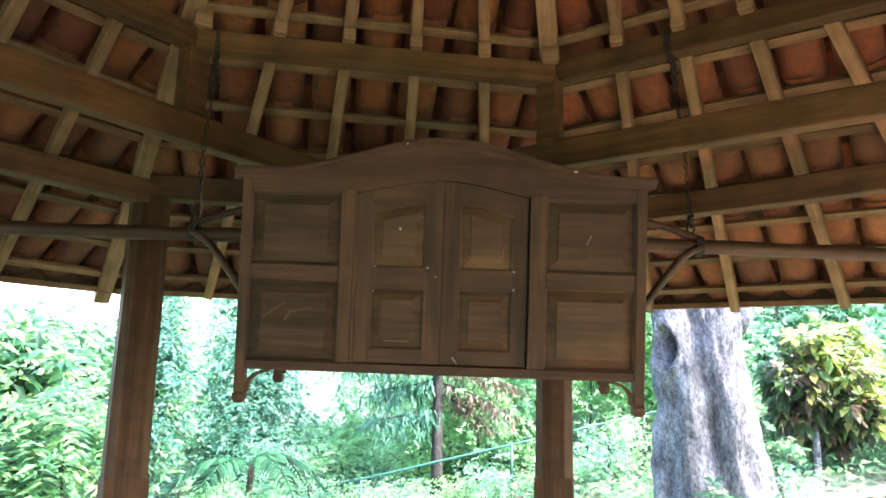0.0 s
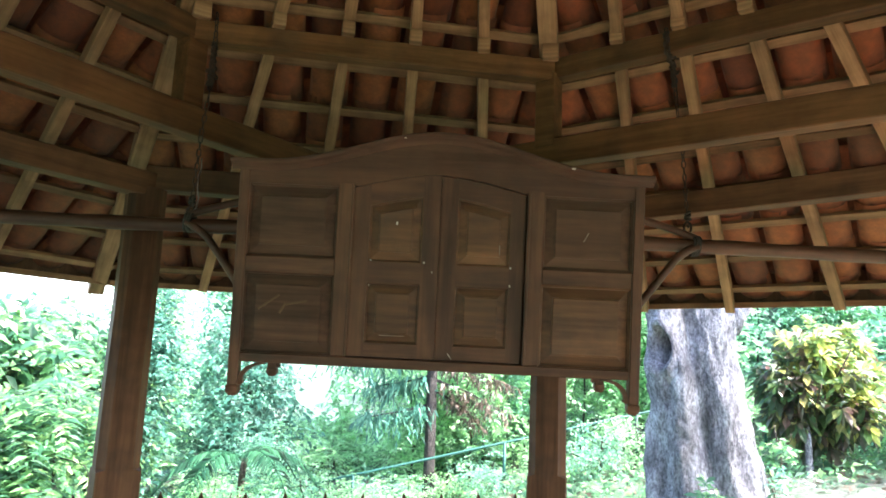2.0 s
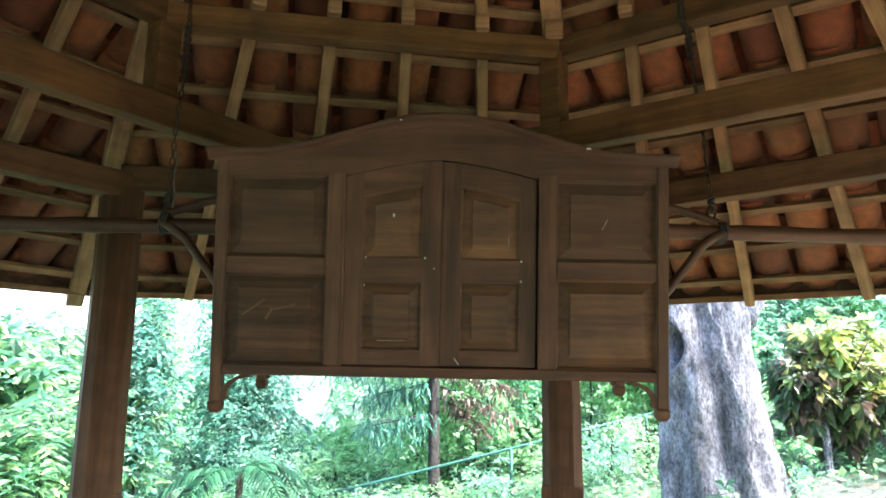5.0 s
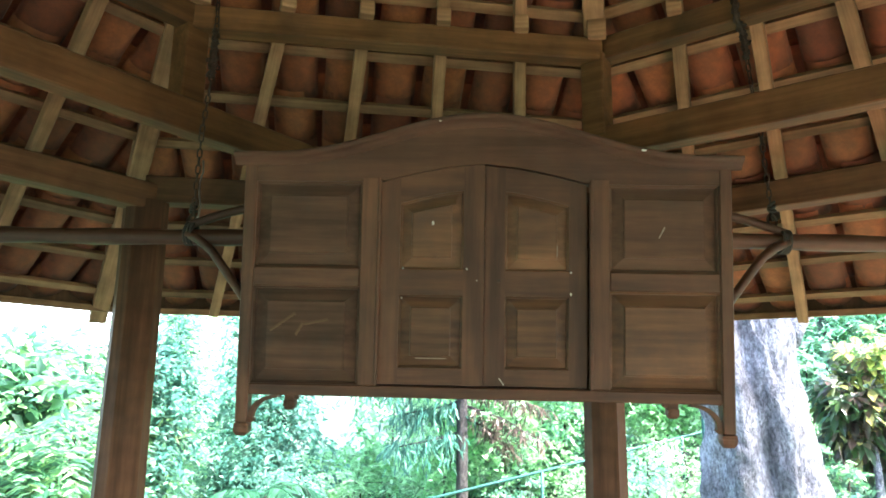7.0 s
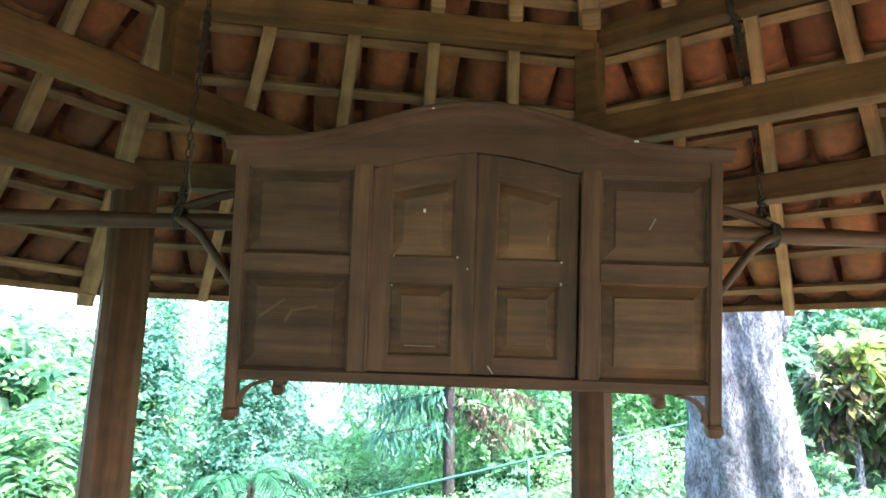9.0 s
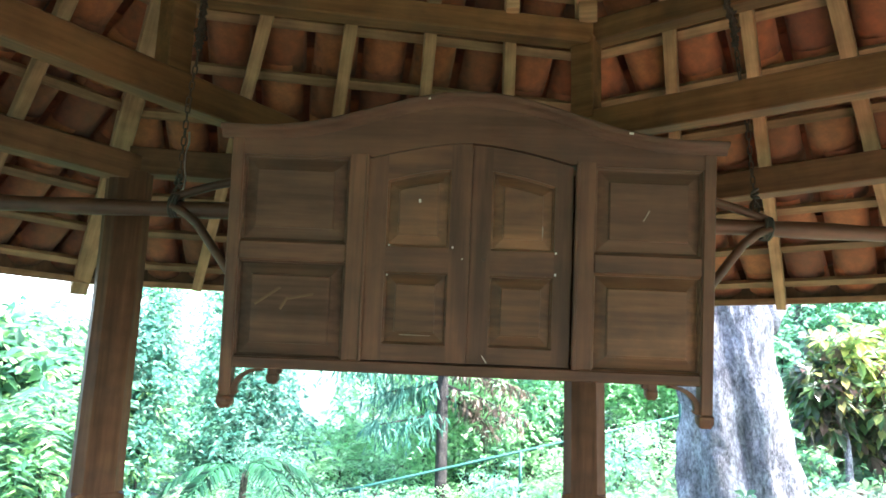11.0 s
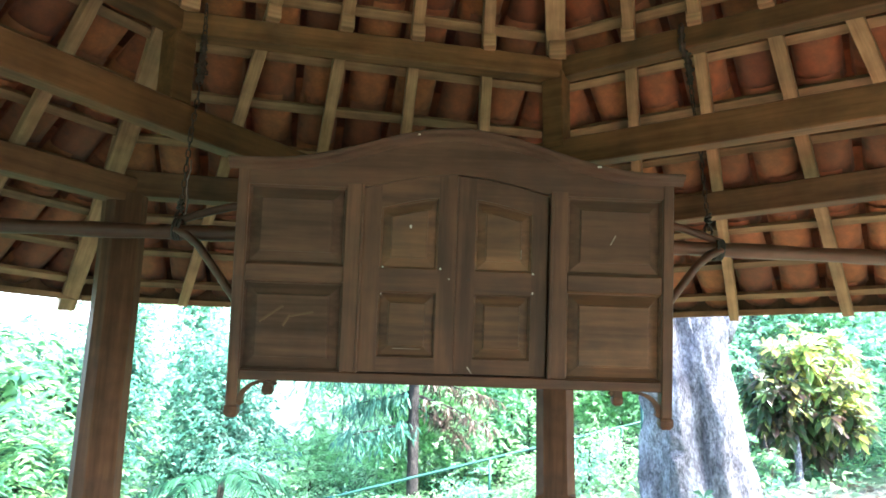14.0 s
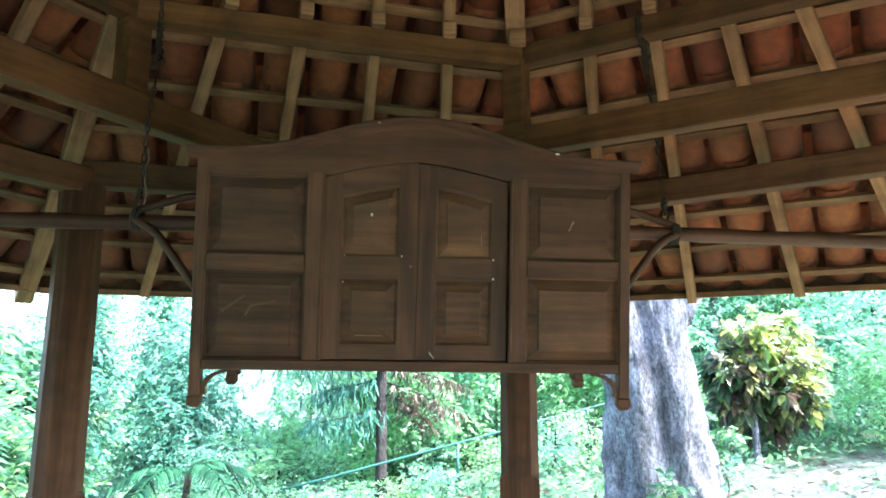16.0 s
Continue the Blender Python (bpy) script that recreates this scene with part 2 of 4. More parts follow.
def box(x0, x1, y0, y1, z0, z1, bevel=0.004, seg=1):
    bm = bmesh.new()
    bmesh.ops.create_cube(bm, size=1)
    for v in bm.verts:
        v.co = ((x0, x1)[v.co.x > 0], (y0, y1)[v.co.y > 0], (z0, z1)[v.co.z > 0])
    if bevel:
        bmesh.ops.bevel(bm, geom=bm.edges[:], offset=bevel, segments=seg, affect="EDGES")
    return bm


def timber(length, w, h, bevel=0.006, cuts=6, wobble=0.004):
    """A hewn beam along x from 0 to length, centred in y and z, with slightly uneven faces."""
    bm = bmesh.new()
    bmesh.ops.create_cube(bm, size=1)
    for v in bm.verts:
        v.co = ((v.co.x + 0.5) * length, v.co.y * w, v.co.z * h)
    bmesh.ops.bevel(bm, geom=[e for e in bm.edges if abs(e.verts[0].co.x - e.verts[1].co.x) > 0.01], offset=bevel, segments=1, affect="EDGES")
    bmesh.ops.subdivide_edges(bm, edges=[e for e in bm.edges if abs(e.verts[0].co.x - e.verts[1].co.x) > 0.01], cuts=cuts)
    s = rng.random() * 50
    for v in bm.verts:
        k = noise.noise_vector((v.co.x * 1.6 + s, v.co.y * 3, v.co.z * 3 + s))
        v.co.y += k.y * wobble
        v.co.z += k.z * wobble
    return bm


def along(a, b, up=(0, 0, 1)):
    """The pose whose x axis runs from a to b and whose z axis is as near to up as can be."""
    a, b = Vector(a), Vector(b)
    x = (b - a).normalized()
    y = Vector(up).cross(x).normalized()
    z = x.cross(y)
    m = Matrix((x, y, z)).transposed().to_4x4()
    m.translation = a
    return m


def tube(points, radii, sides=10, cap=True):
    """A round bar through the given points."""
    bm = bmesh.new()
    rings = []
    pts = [Vector(p) for p in points]
    ref = Vector((0.13, 0.31, 0.94))
    for i, p in enumerate(pts):
        d = (pts[min(i + 1, len(pts) - 1)] - pts[max(i - 1, 0)]).normalized()
        if abs(d.dot(ref)) > 0.95:
            ref = Vector((0.9, 0.2, 0.1))
        u = d.cross(ref).normalized()
        w = d.cross(u)
        ref = u.cross(d)
        r = radii[i] if isinstance(radii, (list, tuple)) else radii
        rings.append([bm.verts.new(p + (u * math.cos(k * math.tau / sides) + w * math.sin(k * math.tau / sides)) * r) for k in range(sides)])
    for r0, r1 in zip(rings, rings[1:]):
        for k in range(sides):
            bm.faces.new((r0[k], r0[(k + 1) % sides], r1[(k + 1) % sides], r1[k]))
    if cap:
        bm.faces.new(rings[0][::-1])
        bm.faces.new(rings[-1])
    bmesh.ops.recalc_face_normals(bm, faces=bm.faces[:])
    return bm


def prism(outline, y0, y1, bevel=0.0):
    """A plate whose outline lies in x and z, from y0 to y1."""
    bm = bmesh.new()
    f = bm.faces.new([bm.verts.new((x, y0, z)) for x, z in outline])
    r = bmesh.ops.extrude_face_region(bm, geom=[f])
    for v in [g for g in r["geom"] if isinstance(g, bmesh.types.BMVert)]:
        v.co.y = y1
    bmesh.ops.recalc_face_normals(bm, faces=bm.faces[:])
    if bevel:
        bmesh.ops.bevel(bm, geom=bm.edges[:], offset=bevel, segments=1, affect="EDGES")
    return bm


# ---- the pavilion: an eight-sided roof on posts ----
T8 = math.tan(math.pi / 8)
PLATE_A, PLATE_W, PLATE_Z0, PLATE_Z1 = 3.115, 0.12, 2.602, 2.746
RING_A, RING_W, RING_Z0, RING_Z1 = 2.365, 0.10, 3.272, 3.388
TIE_S, TIE_W, TIE_Z0, TIE_Z1 = 2.297, 0.10, 2.750, 2.900
# hand-set timbers stray a little: distance from the axis, height, turn and tilt in degrees, side by side
PLATE_OFF = {0: (-0.010, 0.029, -0.23, 0.18), 1: (0.037, 0.011, -1.01, 1.27), 7: (-0.023, -0.020, -0.04, -0.09)}
RING_OFF = {0: (-0.021, -0.008, -0.25, 0.29), 1: (0.026, 0.022, -0.30, 0.19), 7: (-0.006, -0.001, -0.31, 0.22)}
TIE_OFF = {0: (0.064, 0.023, -0.15, 0.03), 3: (-0.048, -0.023, 0.45, 0.05)}
EAVE_A, EAVE_Z = 4.24, 2.13
SLOPE = math.atan2(3.385 - 2.13, 4.24 - 2.37)
RISE = math.tan(SLOPE)
APEX_Z = EAVE_Z + EAVE_A * RISE


def turn(k):
    """The pose of side k, whose outward way is its y axis. Side 0 faces +y."""
    return pose(0, 0, 0, 0, 0, -45 * k)


def roof_z(a):
    """Height of the rafters' underside at the distance a from the axis, measured square to a side."""
    return EAVE_Z + (EAVE_A - a) * RISE


def set_beam(name, m, a, half, w, z0, z1, off, material):
    """A beam across one side, strayed by off from its true place."""
    da, dz, yaw, tilt = off
    return part(name, timber(2 * half, w, z1 - z0), material, at=m @ pose(0, a + da, (z0 + z1) / 2 + dz, 0, -tilt, yaw) @ pose(-half, 0, 0))


for k in range(8):
    m = turn(k)
    half = PLATE_A * T8 + 0.012
    ob = set_beam("wall_plate", m, PLATE_A, half, PLATE_W, PLATE_Z0, PLATE_Z1, PLATE_OFF.get(k, (0, 0, 0, 0)), PLATE)
    tagged(ob, "heavy hewn timber wall plate resting on the pavilion posts", "beam", "wall plates", "structure")
    half = RING_A * T8 + 0.008
    ob = set_beam("ring_beam", m, RING_A, half, RING_W, RING_Z0, RING_Z1, RING_OFF.get(k, (0, 0, 0, 0)), BEAM)
    tagged(ob, "yellowish brown timber ring beam under the rafters", "beam", "ring beams", "structure")
    # posts at the corners of the wall plates
    cx, cy = PLATE_A * T8, PLATE_A
    c = m @ Vector((cx, cy, 0))
    bm = bmesh.new()
    # square foot, then a stop and wide chamfers above it
    prof = [(0.0, 0.124, 0.006), (0.96, 0.119, 0.006), (1.0, 0.118, 0.006), (1.012, 0.115, 0.045), (1.5, 0.112, 0.044), (2.1, 0.108, 0.042), (PLATE_Z0 + 0.03, 0.106, 0.040)]
    loops = []
    for z, h, c_ in prof:
        kx = noise.noise_vector((k * 9.0, 1.0, z * 1.3)) * 0.006
        corners = [(h - c_, -h), (h, -h + c_), (h, h - c_), (h - c_, h), (-h + c_, h), (-h, h - c_), (-h, -h + c_), (-h + c_, -h)]
        loops.append([bm.verts.new((x_ + kx.x, y_ + kx.y, z)) for x_, y_ in corners])
    for l0, l1 in zip(loops, loops[1:]):
        for q_ in range(8):
            bm.faces.new((l0[q_], l0[(q_ + 1) % 8], l1[(q_ + 1) % 8], l1[q_]))
    bm.faces.new(loops[0][::-1])
    bm.faces.new(loops[-1])
    ob = part("post", bm, POST, at=Matrix.Translation((c.x - (0.012 if k == 7 else 0.03), c.y, 0)) @ pose(0, 0, 0, 0, 0, -45 * k - 22.5))
    tagged(ob, "square weathered brown timber post with chamfered corners", "post", "pavilion posts", "structure")
    # king stubs between tie beams and ring
    c = m @ Vector((RING_A * T8, RING_A, 0))
    ob = part("stub_post", box(-0.058, 0.058, -0.058, 0.058, TIE_Z1 - 0.02, RING_Z0 + 0.045, 0.005), BEAM, at=Matrix.Translation((c.x, c.y, 0)) @ pose(0, 0, 0, 0, 0, -45 - 90 * (k // 2)))
    tagged(ob, "short square timber stub standing on a tie beam", "post", "stub posts", "structure")
    # hip rafter
    top = Vector((0.0, 0.0, APEX_Z))
    d = m @ Vector((EAVE_A * T8, EAVE_A, EAVE_Z)) + Vector((-0.08 if k == 7 else 0.0, 0, 0))
    lift = Vector((0, 0, 0.055))
    a, b = d + lift + (d - top).normalized() * 0.12, top + lift
    ob = part("hip_rafter", timber((b - a).length, 0.105, 0.11), RAFTER, at=along(a, b))
    tagged(ob, "thick pale hip rafter running up to the apex", "rafter", "hip rafters", "structure")
for k in range(4):
    m = pose(0, 0, 0, 0, 0, -45 - 90 * k)
    ob = set_beam("tie_beam", m, TIE_S, TIE_S + 0.02, TIE_W, TIE_Z0, TIE_Z1, TIE_OFF.get(k, (0, 0, 0, 0)), BEAM)
    tagged(ob, "heavy timber tie beam laid across the wall plates", "beam", "tie beams", "structure")

# common rafters fan out towards the apex: their shares of the half side at the ring and at the eaves
RAFTERS = {
    0: ((-0.574, -0.621), (-0.188, -0.180), (0.196, 0.214), (0.597, 0.600)),
    1: ((-0.578, -0.606), (-0.238, -0.250), (0.100, 0.143), (0.415, 0.540)),
    7: ((-0.600, -0.590), (-0.215, -0.200), (0.190, 0.190), (0.602, 0.520)),
}
USUAL = ((-0.600, -0.620), (-0.200, -0.215), (0.195, 0.190), (0.590, 0.580))


def rafter_x(u, a):
    """Where a rafter with the shares u stands along its side, at the distance a from the axis."""
    x0, x1 = u[0] * 2.4 * T8, u[1] * 4.2 * T8
    return x0 + (x1 - x0) * (a - 2.4) / 1.8


for k in range(8):
    m = turn(k)
    for i in range(4):
        u = RAFTERS.get(k, USUAL)[i]
        e = 0.03 + rng.uniform(-0.03, 0.03)
        a = m @ Vector((rafter_x(u, EAVE_A + e), EAVE_A + e, EAVE_Z - e * RISE + 0.037))
        a_top = 0.35
        b = m @ Vector((rafter_x(u, a_top), a_top, roof_z(a_top) + 0.037))
        nrm = m.to_3x3() @ Vector((0, RISE, 1)).normalized()
        ob = part("rafter", timber((b - a).length, 0.064 + rng.uniform(-0.006, 0.006), 0.066, 0.004, 5), RAFTER, at=along(a, b, nrm))
        tagged(ob, "pale sawn timber rafter under the clay tiles", "rafter", "common rafters", "structure")

# notched blocks where hips and rafters cross the ring
for k in range(8):
    m = turn(k)
    a_ = RING_A - 0.045 + RING_OFF.get(k, (0, 0))[0]
    for x, w, h in [(a_ * T8, 0.045, 0.11)] + [(rafter_x(u, a_), 0.034, 0.07) for u in RAFTERS.get(k, USUAL)]:
        c = m @ Vector((x, a_ - 0.03, RING_Z1 + 0.02 + RING_OFF.get(k, (0, 0))[1]))
        turned = -45 * k - math.degrees(math.atan2(x, a_))
        ob = part("rafter_block", box(-w, w, -0.03, 0.03, -0.03, h * 0.6, 0.004), RAFTER, at=Matrix.Translation(c) @ pose(0, 0, 0, 0, 0, turned))
        tagged(ob, "small notched block where a rafter crosses the ring", "block", "rafter blocks", "structure")

# battens
BAT = 0.263
for k in range(8):
    m = turn(k)
    for j in range(15):
        a = EAVE_A - 0.08 - j * BAT
        if a < 0.3:
            break
        z = roof_z(a) + 0.066 / math.cos(SLOPE) + 0.012
        half = a * T8
        bm = timber(2 * half, 0.055, 0.03, 0.002, 4, 0.006)
        ob = part("batten", bm, BATTEN, at=m @ pose(-half, a, z, -math.degrees(SLOPE)))
        tagged(ob, "thin pale batten carrying the roof tiles", "batten", "battens", "structure")

# eaves: a pale lath along the rafter ends and a dark board closing the tile ends
for k in range(8):
    m = turn(k)
    half = (EAVE_A + 0.02) * T8
    ob = part("eaves_lath", timber(2 * half, 0.03, 0.04, 0.002, 6, 0.006), RAFTER, at=m @ pose(-half, EAVE_A + 0.02, EAVE_Z + 0.034))
    tagged(ob, "pale lath along the rafter ends at the eaves", "lath", "eaves laths", "structure")
    half = (EAVE_A + 0.06) * T8
    ob = part("eaves_board", timber(2 * half, 0.02, 0.21, 0.002, 6, 0.004), POST, at=m @ pose(-half, EAVE_A + 0.055, EAVE_Z + 0.155))
    tagged(ob, "dark board closing the tile ends at the eaves", "board", "eaves boards", "structure")

# clay tiles
TILE_W, TILE_L = 0.265, 0.37


def tile_mesh(convex):
    bm = bmesh.new()
    n = 7
    cols = []
    for j, y in enumerate((0.0, TILE_L)):
        for lay in (0, 0.014):
            row = []
            for i in range(n):
                t = math.pi * (i / (n - 1))
                r = (0.116 if j == 0 else 0.110)
                x = -math.cos(t) * r
                z = math.sin(t) * r * 0.55
                if not convex:
                    z = -z
                row.append(bm.verts.new((x, y, z + lay)))
            cols.append(row)
    lo0, up0, lo1, up1 = cols
    for i in range(n - 1):
        bm.faces.new((lo0[i], lo0[i + 1], lo1[i + 1], lo1[i]))
        bm.faces.new((up0[i], up1[i], up1[i + 1], up0[i + 1]))
        bm.faces.new((lo0[i], up0[i], up0[i + 1], lo0[i + 1]))
    bmesh.ops.recalc_face_normals(bm, faces=bm.faces[:])
    return bm


pan_me = mesh_of("pan_tile", tile_mesh(False), CLAY, True)
cover_me = mesh_of("cover_tile", tile_mesh(True), CLAY, True)


def tile_spots(k):
    m = turn(k)
    out = []
    rows = int(EAVE_A / BAT) + 1
    for j in range(rows):
        a = EAVE_A + 0.215 - j * BAT if j else EAVE_A + 0.085
        z = roof_z(a) + 0.066 / math.cos(SLOPE) + 0.10
        half = a * T8
        n = int(half / TILE_W) + 1
        for i in range(-n, n + 1):
            for cover in (0, 1):
                x = (i + 0.5 * cover) * TILE_W
                if abs(x) > half + 0.02:
                    continue
                p = m @ Matrix.Translation((x + rng.uniform(-0.008, 0.008), a, z + (0.05 if cover else 0.0) + rng.uniform(-0.004, 0.006))) @ pose(0, 0, 0, 0, 0, 180 + rng.uniform(-1.3, 1.3)) @ pose(0, 0, 0, math.degrees(SLOPE) - 1.2 + rng.uniform(-0.5, 0.5), rng.uniform(-1.5, 1.5), 0) @ Matrix.Diagonal((1, 1 if j else 0.6, 1, 1))
                out.append((cover, p, a))
    return out


def join_tiles(spots, name):
    vs, fs = [], []
    base = {}
    for c, me in ((0, pan_me), (1, cover_me)):
        co = np.empty(len(me.vertices) * 3)
        me.vertices.foreach_get("co", co)
        base[c] = (co.reshape(-1, 3), [tuple(p.vertices) for p in me.polygons])
    off = 0
    for c, p, _ in spots:
        co, f = base[c]
        a = np.array(p)
        w = co @ a[:3, :3].T + a[:3, 3]
        vs.append(w)
        fs.extend([tuple(i + off for i in q) for q in f])
        off += len(co)
    me = bpy.data.meshes.new(name)
    me.from_pydata(np.concatenate(vs).tolist(), [], fs)
    me.materials.append(CLAY)
    me.polygons.foreach_set("use_smooth", [True] * len(me.polygons))
    return me


for k in range(8):
    side = empty("roof_side")
    tagged(side, "half-round terracotta tiles laid on battens", "roof", "roof sides", "structure")
    spots = tile_spots(k)
    near = []
    if k in (7, 0, 1):
        near = [s for s in spots if 2.0 < s[2] < 4.5][:300]
    chosen = set(id(s) for s in near)
    for c, p, _ in near:
        ob = new("roof_tile", cover_me if c else pan_me)
        ob.parent = side
        ob.matrix_local = p
    rest = [s for s in spots if id(s) not in chosen]
    ob = part("tile_rows", join_tiles(rest, "tile_rows"), CLAY, side)
    tagged(ob, "rows of terracotta roof tiles", kind="stuff")

# ridge and finial cap closing the top of the roof
bm = bmesh.new()
bmesh.ops.create_cone(bm, cap_ends=True, segments=16, radius1=0.42, radius2=0.05, depth=0.4)
ob = part("ridge_cap", bm, CLAY, at=pose(0, 0, APEX_Z + 0.22))
tagged(ob, "rounded clay cap closing the roof's apex", "roof cap", "", "structure")

# ---- floor and ground ----
bm = bmesh.new()
bmesh.ops.create_circle(bm, cap_ends=True, segments=8, radius=4.1)
r = bmesh.ops.extrude_face_region(bm, geom=bm.faces[:])
for v in [g for g in r["geom"] if isinstance(g, bmesh.types.BMVert)]:
    v.co.z -= 0.35
bmesh.ops.recalc_face_normals(bm, faces=bm.faces[:])
ob = part("floor", bm, FLOOR, at=pose(0, 0, 0, 0, 0, 22.5))
tagged(ob, "unseen buff cement floor of the pavilion, coloured to bounce warm light upward", "floor", "", "structure")


def ground_z(x, y):
    r = math.hypot(x, y)
    a = max(0.0, min(1.0, (r - 3.9) / 2.2))
    slope = 0.36 + 0.2 * (max(-7.0, min(x, 5.0)) - 4.0) + 0.06 * max(0.0, min(x, 20.0) - 5.0)
    if y < 0:
        slope *= max(0.0, 1 + y / 4.0)
    hill = max(0.0, min(r, 60.0) - 13.0) * 0.07
    return -0.15 + a * (0.15 + slope + hill + 0.10 * noise.noise((x * 0.35, y * 0.35, 3.0)) + 0.03 * noise.noise((x * 1.7, y * 1.7, 8.0)))


bm = bmesh.new()
bmesh.ops.create_grid(bm, x_segments=130, y_segments=130, size=1)
for v in bm.verts:
    s = [math.copysign(abs(c) ** 2.6 * 900 + abs(c) * 22, c) for c in (v.co.x, v.co.y)]
    v.co = (s[0], s[1], 0)
    v.co.z = min(ground_z(s[0], s[1]), 6)
ob = part("ground", bm, GROUND, smooth=True)
tagged(ob, "leaf-strewn earth rising gently round the pavilion", "ground", "", "structure")

# ---- palanquin hung from the roof ----
PAL = pose(0.257, 1.705, 1.623, 6.31, 0.59, -10.83)
HW, DEEP = 0.875, 0.713
pal = empty("palanquin", PAL)
tagged(pal, "closed brown wooden palanquin with raised panels hanging tilted on chains", "palanquin")


def arch(x):
    return 0.867 + 0.148 * math.cos(math.pi / 2 * min(1.0, abs(x) / 0.80)) ** 2.3


def inset(poly, d):
    """A convex outline drawn in by d."""
    out = []
    n = len(poly)
    for i in range(n):
        p0, p1, p2 = Vector(poly[i - 1]), Vector(poly[i]), Vector(poly[(i + 1) % n])
        e0, e1 = (p1 - p0).normalized(), (p2 - p1).normalized()
        n0, n1 = Vector((-e0.y, e0.x)), Vector((-e1.y, e1.x))
        k = n0 + n1
        out.append(tuple(p1 + k * (d / max(0.2, k.dot(n0)))))
    return out


def raised_panel(poly, steps, back=0.03):
    """A panel with a raised field: loops of (inset, y) from the edge inwards."""
    bm = bmesh.new()
    loops = [[bm.verts.new((x, back, z)) for x, z in poly]]
    for d, y in steps:
        loops.append([bm.verts.new((x, y, z)) for x, z in inset(poly, d)])
    n = len(poly)
    for a, b in zip(loops, loops[1:]):
        for i in range(n):
            bm.faces.new((a[i], a[(i + 1) % n], b[(i + 1) % n], b[i]))
    bm.faces.new(loops[-1])
    bm.faces.new(loops[0][::-1])
    bmesh.ops.recalc_face_normals(bm, faces=bm.faces[:])
    return bm


def rect(x0, x1, z0, z1):
    return [(x0, z0), (x1, z0), (x1, z1), (x0, z1)]


STEPS = [(0.0, 0.012), (0.006, 0.015), (0.009, 0.026), (0.012, 0.027), (0.050, 0.013), (0.0515, 0.006), (0.056, 0.004)]
for s in (-1, 1):
    part("corner_stile", box(s * 0.855 - 0.022, s * 0.855 + 0.022, -0.004, 0.05, -0.10, 0.86, 0.004), PAL_V, pal)
    part("inner_stile", box(s * 0.411 - 0.035, s * 0.411 + 0.035, -0.002, 0.035, 0.041, 0.79, 0.004), PAL_V, pal)
    a, b = sorted((s * 0.446, s * 0.833))
    part("middle_rail", box(a, b, 0.0, 0.035, 0.388, 0.457, 0.004), PAL_H, pal)
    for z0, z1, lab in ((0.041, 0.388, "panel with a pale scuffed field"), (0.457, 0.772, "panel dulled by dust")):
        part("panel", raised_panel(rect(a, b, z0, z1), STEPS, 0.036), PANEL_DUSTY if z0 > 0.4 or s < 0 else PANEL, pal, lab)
    # half-round beads beside the doors
    bead = [(s * (0.381 + 0.007 * math.cos(t)), -0.003 - 0.006 * math.sin(t)) for t in [math.pi * i / 6 for i in range(7)]]
    bm = bmesh.new()
    ends = [[bm.verts.new((x, y, z)) for x, y in bead] for z in (0.043, 0.786)]
    for i in range(7):
        bm.faces.new((ends[0][i], ends[0][(i + 1) % 7], ends[1][(i + 1) % 7], ends[1][i]))
    bm.faces.new(ends[0])
    bm.faces.new(ends[1][::-1])
    bmesh.ops.recalc_face_normals(bm, faces=bm.faces[:])
    part("bead", bm, PAL_V, pal, "worn half-round bead beside the door", smooth=False)
part("bottom_rail", box(-0.833, 0.833, -0.001, 0.05, 0.0, 0.041, 0.004), PAL_H, pal)
# top board with an arched lower edge over the doors
n = 24
xs = [-0.833 + 1.666 * i / n for i in range(n + 1)]
low = [(x, 0.772 if abs(x) > 0.376 else 0.772 + 0.070 * (1 - (abs(x) / 0.376) ** 1.5)) for x in xs]
bm = bmesh.new()
fr = [[bm.verts.new((x, y, z)) for x, z in low] for y in (0.0, 0.035)]
to = [[bm.verts.new((x, y, arch(x) - 0.012)) for x in xs] for y in (0.0, 0.035)]
for i in range(n):
    bm.faces.new((fr[0][i], fr[0][i + 1], to[0][i + 1], to[0][i]))
    bm.faces.new((fr[1][i], to[1][i], to[1][i + 1], fr[1][i + 1]))
    bm.faces.new((fr[0][i], fr[1][i], fr[1][i + 1], fr[0][i + 1]))
    bm.faces.new((to[0][i], to[0][i + 1], to[1][i + 1], to[1][i]))
bmesh.ops.recalc_face_normals(bm, faces=bm.faces[:])
part("head_board", bm, PAL_HEAD, pal, "arched head board over the sliding doors")
# moulded cornice swept along the arch
prof = [(-0.002, -0.040), (-0.008, -0.034), (-0.012, -0.026), (-0.020, -0.018), (-0.031, -0.012), (-0.036, -0.004), (-0.036, 0.004), (-0.030, 0.008), (0.05, 0.008), (0.05, -0.03)]
bm = bmesh.new()
n = 44
rings = []
for i in range(n + 1):
    x = -0.912 + 1.824 * i / n
    z = arch(x)
    rings.append([bm.verts.new((x, y, z + dz)) for y, dz in prof])
for r0, r1 in zip(rings, rings[1:]):
    for j in range(len(prof)):
        bm.faces.new((r0[j], r0[(j + 1) % len(prof)], r1[(j + 1) % len(prof)], r1[j]))
bm.faces.new(rings[0])
bm.faces.new(rings[-1][::-1])
bmesh.ops.recalc_face_normals(bm, faces=bm.faces[:])
part("cornice", bm, PAL_HEAD, pal, "arched moulded cornice")
